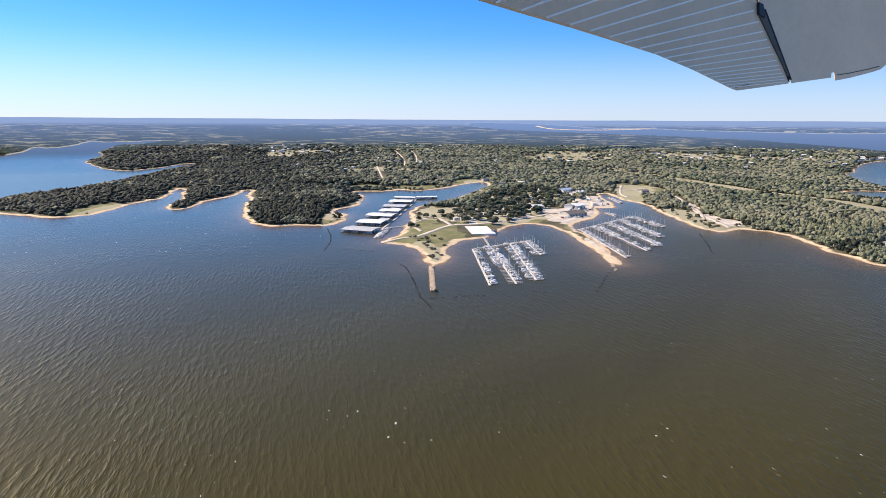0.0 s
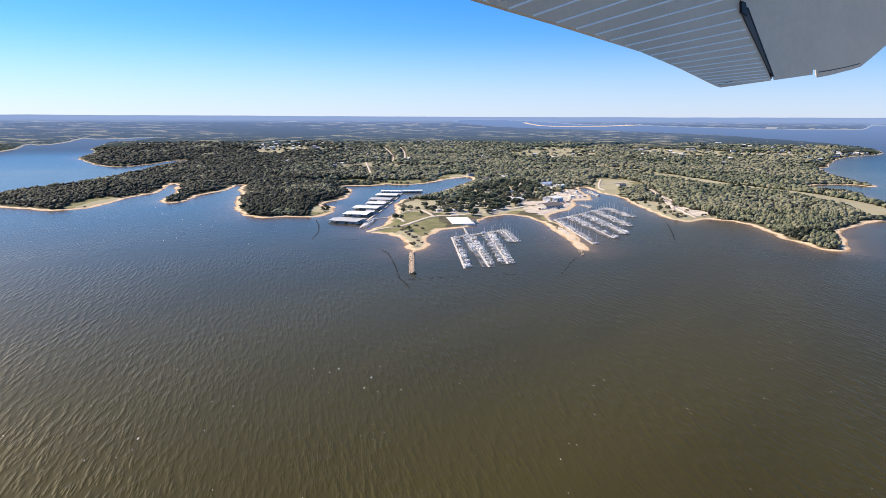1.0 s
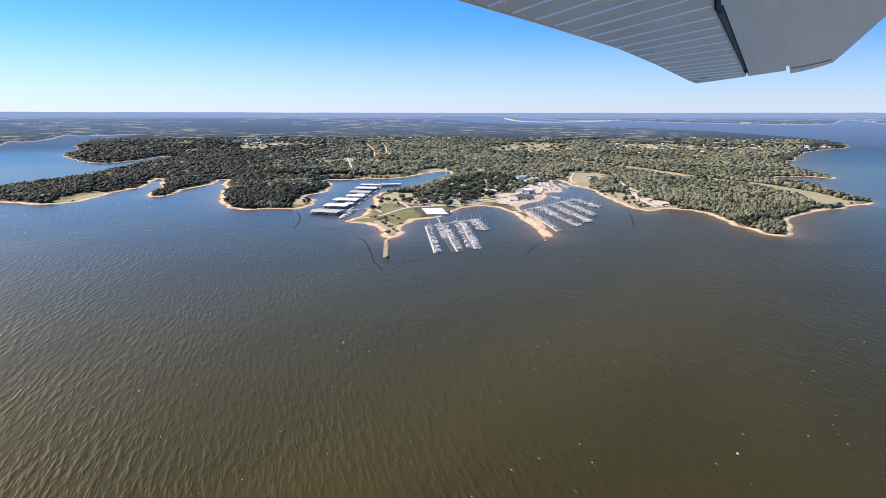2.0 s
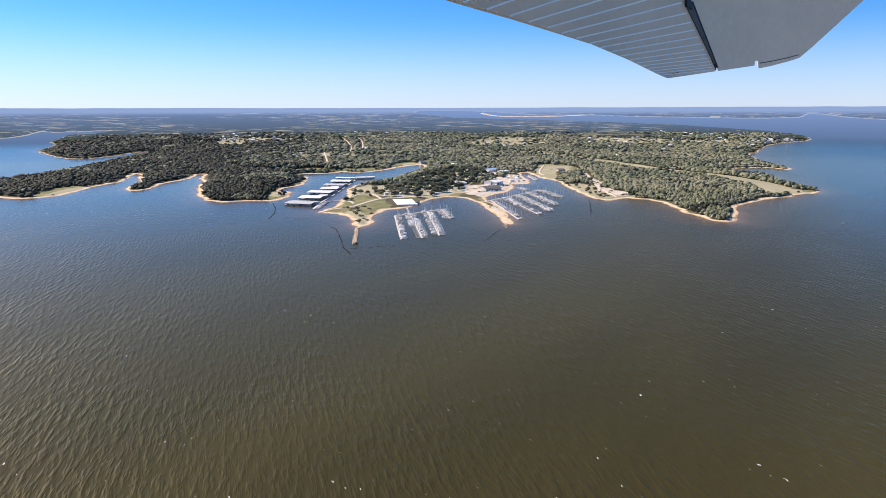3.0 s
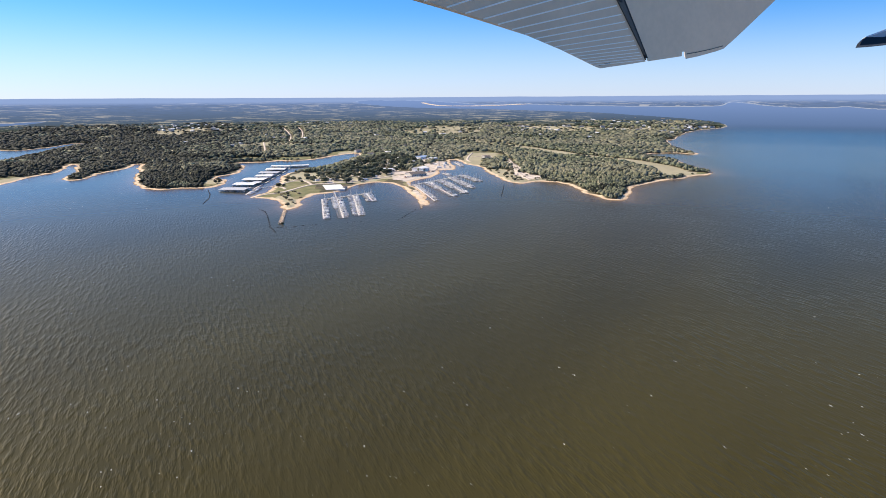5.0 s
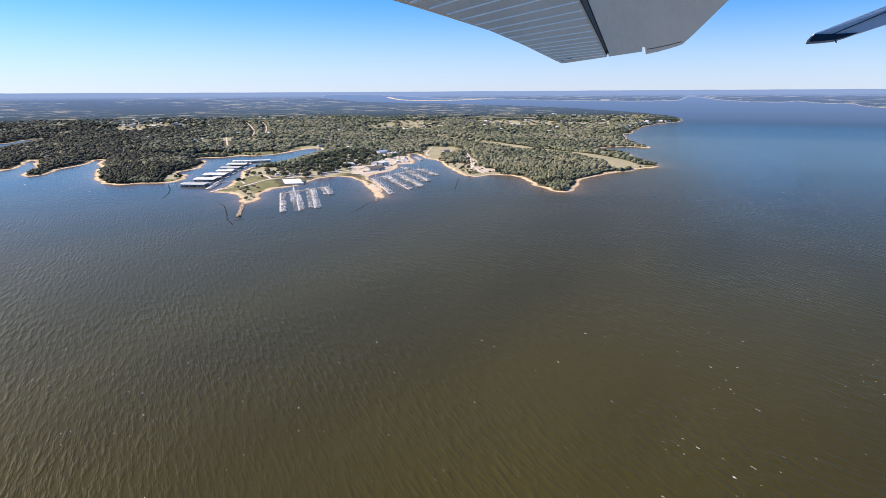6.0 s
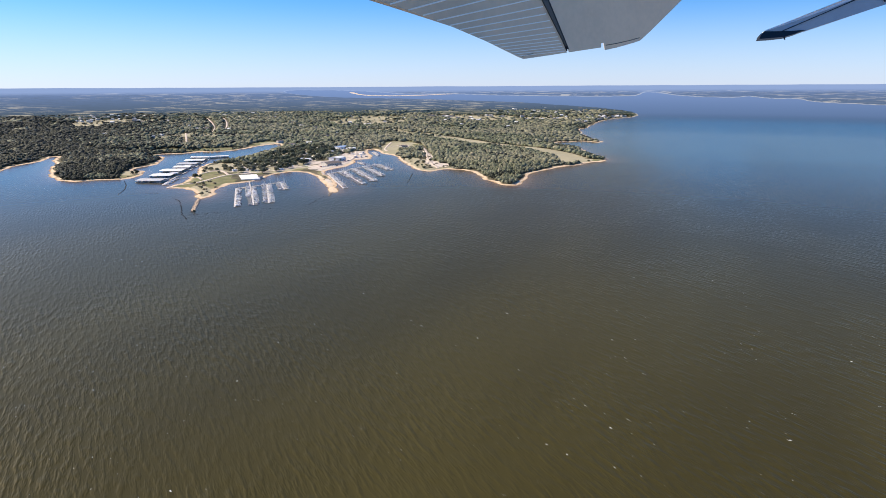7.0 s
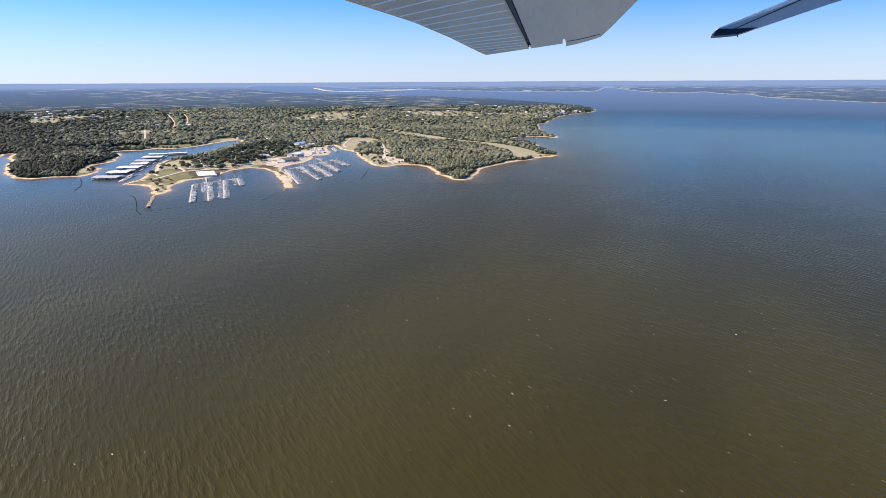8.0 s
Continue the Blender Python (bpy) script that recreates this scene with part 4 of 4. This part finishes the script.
WHITE_ROOF, GREY_ROOF = "floating boat shed with a white metal roof over moored boats", "floating boat shed with a weathered grey-blue metal roof over boats"
covered_dock(-69.3, 233.9, 33.0, 24.4, -22, M_ROOFG, GREY_ROOF, 9)
covered_dock(-62.6, 282.6, 28.0, 26.1, -17, M_ROOFW, WHITE_ROOF, 8)
covered_dock(-56.3, 333, 31.0, 25.0, -17, M_ROOFW, WHITE_ROOF, 8)
covered_dock(-47.4, 372, 24.2, 23.9, -15, M_ROOFW, WHITE_ROOF, 6)
covered_dock(-44.1, 414, 29.1, 25.3, -15, M_ROOFG, GREY_ROOF, 8)
covered_dock(-38.7, 464, 30.0, 27.0, -11, M_ROOFW, WHITE_ROOF, 8)
covered_dock(-35.4, 506, 30.1, 12.2, -11, M_ROOFW, WHITE_ROOF, 8)
covered_dock(-6.2, 511, 29.6, 9.4, 10, M_ROOFW, "long low boat shed with a white metal roof", 8)
covered_dock(-50.1, 298, 11, 15, -15, M_ROOFG, "small floating boat shed with a grey metal roof", 3)
covered_dock(-46.0, 338, 12, 17, -15, M_ROOFG, "small floating boat shed with a grey metal roof", 3)
covered_dock(-42.7, 382, 11, 16, -15, M_ROOFW, "small floating boat shed with a white metal roof", 3)



def spine_walk():
    w = thing("dock_walkway", "long narrow floating walkway linking the boat sheds", "dock")
    pts = [(-53.8, 195), (-49.2, 253.9), (-40.6, 313), (-32.7, 380), (-24.8, 447), (-19.9, 507)]
    for p, q in zip(pts[:-1], pts[1:]):
        a, b = Vector((*p, 0.35)), Vector((*q, 0.35))
        bm = bmesh.new()
        box(bm, -0.9, 0.9, 0, (b - a).length - 0.05, -0.15, 0.15, Matrix.Translation(a) @ (b - a).to_track_quat("Y", "Z").to_matrix().to_4x4())
        part("deck_section", bm, M_DECK, w)


spine_walk()
open_dock((-52.8, 197.6), (-46.2, 255.3), (1,), lambda s, f: 0.7, 0.1, 14, pitch=4.6)


# ---- buildings ----
M_WALL = plain("pale_siding", (0.62, 0.58, 0.52), 0.8, wear=0.1, vary=0.3)
M_SHINGLE = plain("brown_shingle_roof", (0.20, 0.165, 0.14), 0.9, wear=0.15, vary=0.3)
M_BLUEROOF = plain("pale_blue_metal_roof", (0.42, 0.52, 0.66), 0.4, wear=0.08)
M_LIGHTROOF = plain("light_roof", (0.80, 0.78, 0.75), 0.6, wear=0.06, vary=0.15)


def building(name, label, category, x, y, w, d, h, turn, wall, roof, pitch=0.28, group="", eave=0.5, z=None, doors=True):
    z = at_land(x, y) - 0.15 if z is None else z
    b = thing(name, label, category, group, pose(x, y, z, 0, 0, turn))
    bm = bmesh.new()
    v = [bm.verts.new(k) for k in ((-w / 2, -d / 2, 0), (w / 2, -d / 2, 0), (w / 2, d / 2, 0), (-w / 2, d / 2, 0), (-w / 2, -d / 2, h), (w / 2, -d / 2, h), (w / 2, d / 2, h), (-w / 2, d / 2, h),
                                   (-w / 2, 0, h + d / 2 * pitch), (w / 2, 0, h + d / 2 * pitch))]
    for k in ((0, 1, 5, 4), (2, 3, 7, 6), (1, 2, 6, 9, 5), (3, 0, 4, 8, 7), (0, 3, 2, 1)):
        bm.faces.new([v[j] for j in k])
    bmesh.ops.recalc_face_normals(bm, faces=bm.faces)
    part("wall", bm, wall, b)
    for s in (-1, 1):
        bm = bmesh.new()
        e, top = d / 2 + eave, h + d / 2 * pitch + 0.14
        low = top - e * pitch
        u = [bm.verts.new(k) for k in ((-w / 2 - eave, 0, top), (w / 2 + eave, 0, top), (w / 2 + eave, s * e, low), (-w / 2 - eave, s * e, low))]
        u += [bm.verts.new(p.co + Vector((0, 0, -0.12))) for p in u[:4]]
        for k in ((0, 1, 2, 3), (7, 6, 5, 4), (0, 4, 5, 1), (1, 5, 6, 2), (2, 6, 7, 3), (3, 7, 4, 0)):
            bm.faces.new([u[j] for j in k])
        bmesh.ops.recalc_face_normals(bm, faces=bm.faces)
        part("roof_slope", bm, roof, b)
    if doors:
        n = max(1, int(w / 4))
        for i in range(n):
            bm = bmesh.new()
            a = -w / 2 + (i + 0.5) * w / n
            box(bm, a - 0.6, a + 0.6, -d / 2 - 0.05, -d / 2 + 0.02, 0.9, 2.1)
            part("window", bm, M_GLASS, b, "dark window")
    return b


building("restaurant", "low brown-roofed lakeside building on a gravel lot", "building", 161.3, 340, 24.7, 17.4, 3.2, 25, M_WALL, M_SHINGLE)
building("boat_shed", "large white metal boat storage shed", "shed", 176.7, 402, 21.2, 17.7, 4.5, 48, M_WHITE, M_ROOFW, 0.2)
building("workshop", "long workshop with a pale blue metal roof", "building", 202.7, 588, 24.9, 15.5, 4.0, 39, M_WHITE, M_BLUEROOF, 0.2)
building("workshop", "white metal workshop beside a gravel yard", "building", 219.4, 567, 14.7, 11.9, 3.6, 39, M_WHITE, M_ROOFW, 0.2)
building("storage_building", "white storage building beside trees", "building", 128.1, 397, 15.9, 11.7, 3.2, 15, M_WALL, M_LIGHTROOF)
building("cabin", "small pale cabin by the beach", "cabin", 320, 580, 12.3, 10.5, 2.8, 18, M_WALL, M_SHINGLE)


def launch_pad():
    z = at_land(46, 232)
    b = thing("concrete_pad", "broad bright white concrete apron above the beach", "pavement", m=pose(46, 232, z, 0, 0, 6))
    for i in range(3):
        for k in range(5):
            bm = bmesh.new()
            box(bm, -11.4 + i * 7.6, -3.84 + i * 7.6, -23 + k * 9.2, -13.84 + k * 9.2, -1.6, 0.6)
            part("slab", bm, M_PAD, b)


M_PAD = plain("sunlit_concrete", (0.80, 0.77, 0.72), 0.8, wear=0.05, scale=0.3)
launch_pad()
building("kiosk", "small brown-roofed kiosk beside the concrete apron", "building", 59.7, 226, 7.8, 3.9, 2.6, 73, M_WALL, M_SHINGLE)
for hx, hy, hr in HOUSES:
    far_house = building("house", "lakeside house with a light roof among trees" if hr < 0.6 else "lakeside house with a brown roof among trees", "house", hx, hy,
                         8.0 + 5 * hr, 6.4 + 2.6 * ((hr * 7) % 1), 2.6 + 1.8 * ((hr * 3) % 1), 180 * ((hr * 13) % 1), M_WALL, M_LIGHTROOF if hr < 0.6 else M_SHINGLE, 0.35, "houses in the woods", 0.4, doors=False)


# ---- park trees, each its own ----
M_DRYLEAF = leaf_material("dry_scrub_leaves", (0.15, 0.125, 0.07), (0.20, 0.165, 0.10), (0.26, 0.21, 0.135), False)


def tree_kind(seed, tall, wide, clumps, name="tree", label="spreading dark green oak on dry park grass", leaf=M_PARKLEAF, group=""):
    rs = random.Random(seed)
    t = thing(name, label, name, group or ("park trees" if name == "tree" else "scrub bushes"))
    bm = bmesh.new()
    prev = None
    for i in range(5):
        f = i / 4
        ring = [bm.verts.new((0.26 * (1 - 0.6 * f) * math.cos(a) + 0.15 * f * f, 0.26 * (1 - 0.6 * f) * math.sin(a), f * tall * 0.55 - 0.4)) for a in (k * math.pi / 3 for k in range(6))]
        if prev:
            for k in range(6):
                bm.faces.new((prev[k], prev[(k + 1) % 6], ring[(k + 1) % 6], ring[k]))
        prev = ring
    for k in range(4):
        a = k * 1.6 + rs.random()
        p, q = Vector((0.05, 0, tall * 0.3)), Vector((math.cos(a) * wide * 0.4, math.sin(a) * wide * 0.4, tall * 0.62))
        v = bmesh.ops.create_cone(bm, segments=5, radius1=0.13, radius2=0.05, depth=(q - p).length)["verts"]
        m = Matrix.Translation((p + q) / 2) @ (q - p).to_track_quat("Z", "Y").to_matrix().to_4x4()
        for w in v:
            w.co = m @ w.co
    part("trunk", bm, M_BARK, t)
    bm = bmesh.new()
    for _ in range(clumps):
        a, r = rs.random() * 6.283, wide * 0.5 * math.sqrt(rs.random()) * 0.85
        z = tall * (0.29 + 0.62 * rs.random() * (1 - 0.75 * (r / (wide * 0.5)) ** 2))
        s = wide * (0.13 + 0.1 * rs.random())
        for p in bmesh.ops.create_icosphere(bm, subdivisions=1, radius=s)["verts"]:
            k = 0.65 + 0.7 * rs.random()
            p.co = Vector((p.co.x * k + r * math.cos(a), p.co.y * k + r * math.sin(a), p.co.z * k * 0.75 + z))
    part("crown", bm, leaf, t)
    return t


KINDS = [tree_kind(1, 7.0, 7.0, 34), tree_kind(2, 6.2, 6.0, 28), tree_kind(3, 5.0, 4.6, 22), tree_kind(4, 2.2, 3.0, 14), tree_kind(5, 2.0, 3.6, 16, "bush", "dry olive-brown scrub bush on sandy ground", M_DRYLEAF),
         tree_kind(6, 5.4, 4.4, 26, "tree", "dark green cedar at the woodland edge above the beach", M_CEDAR, "trees along the shore"),
         tree_kind(7, 5.0, 4.8, 26, "tree", "olive-green oak at the woodland edge above the beach", M_OAK, "trees along the shore")]
T_USED = [False] * 7


def plant(k, x, y, s=1.0, turn=0.0):
    m = pose(x, y, at_land(x, y), 0, 0, turn) @ Matrix.Diagonal((s, s, s * 0.78, 1))
    if not T_USED[k]:
        KINDS[k].matrix_basis, T_USED[k] = m, True
    else:
        ob = copy_thing(KINDS[k], Matrix.Identity(4))
        ob.matrix_basis = m


def park_trees():
    rs = random.Random(8)
    for k, x, y in ((0, -6.7, 322), (1, -14, 305), (1, 1.6, 314), (0, 10.3, 344), (1, 13.2, 315), (0, -21.4, 255.8), (2, -14.8, 252), (2, 6.2, 281.4), (1, 18.5, 304), (2, -14.7, 343)):
        plant(k, x, y, rs.uniform(0.95, 1.2), rs.uniform(0, 360))
    for x, y in ((-20.6, 193.1), (-16.1, 186.6), (-10.5, 182.8), (-12.7, 173.7), (-5.9, 177.7), (-4.4, 167.4), (-8.4, 159.5), (0.5, 198.7), (6.6, 183.2), (-5.1, 146.6), (-0.7, 136.3), (2.6, 122.2), (-3.5, 110.5), (-1, 100.2), (6.1, 113.2), (9.5, 157.2)):
        plant(4 if rs.random() < 0.75 else 2, x, y, rs.uniform(0.8, 1.3), rs.uniform(0, 360))
    for _ in range(60):
        x, y = rs.uniform(269, 329), rs.uniform(254, 441)
        if shore_distance([x], [y])[0] > 7:
            plant(rs.choice((4, 4, 2)), x, y, rs.uniform(0.8, 1.3), rs.uniform(0, 360))
    done = []
    tries = 0
    while len(done) < 135 and tries < 9000:
        tries += 1
        x, y = rs.uniform(min(p[0] for p in GROVE), max(p[0] for p in GROVE)), rs.uniform(min(p[1] for p in GROVE), max(p[1] for p in GROVE))
        if not in_grove(np.array([x]), np.array([y]))[0]:
            continue
        if min([(x - a) ** 2 + (y - b) ** 2 for a, b in done] or [1e9]) < 9.4**2 or min((x - a) ** 2 + (y - b) ** 2 for a, b, _ in CAMPS) < 7.6**2:
            continue
        if near_line(np.array([x]), np.array([y]), PARK_ROAD)[0] < 5 or shore_distance([x], [y])[0] < 9 or math.hypot(x - 128, y - 397) < 9:
            continue
        done.append((x, y))
        plant(rs.choice((0, 0, 1, 1)), x, y, rs.uniform(1.2, 1.85), rs.uniform(0, 360))


park_trees()


def shore_trees():
    rs = np.random.RandomState(77)
    for x0, x1, y0, y1, n, kinds in ((-392, -91, 250, 429, 700, (5, 5, 4)), (331, 620, 73, 351, 700, (6, 6, 4)), (-126, 60, 583, 721, 300, (6, 5, 4))):
        x, y = rs.uniform(x0, x1, n), rs.uniform(y0, y1, n)
        sd = shore_distance(x, y)
        ok = (sd > 7) & (sd < 13)
        for a, b in list(zip(x[ok], y[ok]))[:62]:
            plant(kinds[rs.randint(3)], float(a), float(b), rs.uniform(0.75, 1.15), rs.uniform(0, 360))


shore_trees()


# ---- parked vehicles, trailers and campers ----
M_CAR = [plain("car_paint_white", (0.75, 0.75, 0.74), 0.25, wear=0.03), plain("car_paint_silver", (0.42, 0.43, 0.45), 0.3, 0.4, wear=0.03), plain("car_paint_dark", (0.04, 0.045, 0.06), 0.25, wear=0.03),
         plain("car_paint_red", (0.30, 0.04, 0.03), 0.25, wear=0.03)]


def car(paint, label):
    c = thing("car", label, "car", "parked cars")
    part("body", taper_box(0.9, -2.2, 2.2, 0.35, 0.95, 0.96), paint, c)
    part("cabin", taper_box(0.8, -1.4, 1.0, 0.9, 1.5, 0.8), M_GLASS, c, "dark glass cabin")
    roof = taper_box(0.64, -1.1, 0.7, 1.48, 1.56, 0.95)
    part("roof", roof, paint, c)
    for sx in (-1, 1):
        for sy in (-1, 1):
            part("wheel", rod((sx * 0.75, sy * 1.4, 0.33), (sx * 0.95, sy * 1.4, 0.33), 0.33, 0.33, 10), M_DARK, c)
    return c


def camper():
    c = thing("camper", "white travel trailer parked under trees", "camper", "parked campers")
    part("body", taper_box(1.2, -3.4, 3.4, 0.5, 2.9, 0.93), M_WHITE, c)
    bm = bmesh.new()
    box(bm, -1.22, 1.22, -2.0, 2.0, 1.6, 2.1)
    part("window", bm, M_GLASS, c, "dark window band")
    for sx in (-1, 1):
        part("wheel", rod((sx * 0.9, 0, 0.35), (sx * 1.15, 0, 0.35), 0.35, 0.35, 10), M_DARK, c)
    part("tow_bar", rod((0, 3.3, 0.5), (0, 4.3, 0.45), 0.08, 0.06), M_STEEL, c)
    return c


def park_vehicles():
    rs = random.Random(4)
    kinds = [car(M_CAR[0], "white car parked on gravel"), car(M_CAR[1], "silver car parked on gravel"), car(M_CAR[2], "dark car parked on gravel"), car(M_CAR[3], "red car parked on gravel"), camper()]
    used = [False] * 5
    spots = [(144 + i * 3.4, 317 + i * 1.3, 20) for i in range(9)] + [(183 + i * 3.0, 378 + i * 2.9, 40) for i in range(12)] + [(205 + rs.uniform(0, 30), 425 + rs.uniform(0, 98), rs.uniform(0, 180)) for _ in range(20)]
    spots += [(171 + rs.uniform(-12, 12), 368 + rs.uniform(-10, 10), rs.uniform(0, 180)) for _ in range(8)]
    for i, (x, y, a) in enumerate(spots):
        if rs.random() < 0.2 or shore_distance([x], [y])[0] < 4:
            continue
        k = 4 if i > 20 and rs.random() < 0.45 else rs.choice((0, 0, 1, 2, 3))
        m = pose(x, y, at_land(x, y), 0, 0, a)
        if used[k]:
            copy_thing(kinds[k], m)
        else:
            kinds[k].matrix_basis, used[k] = m, True
    for x, y, a in CAMPS:
        if rs.random() < 0.5:
            copy_thing(kinds[4], pose(x, y, at_land(x, y), 0, 0, a + 90))


park_vehicles()
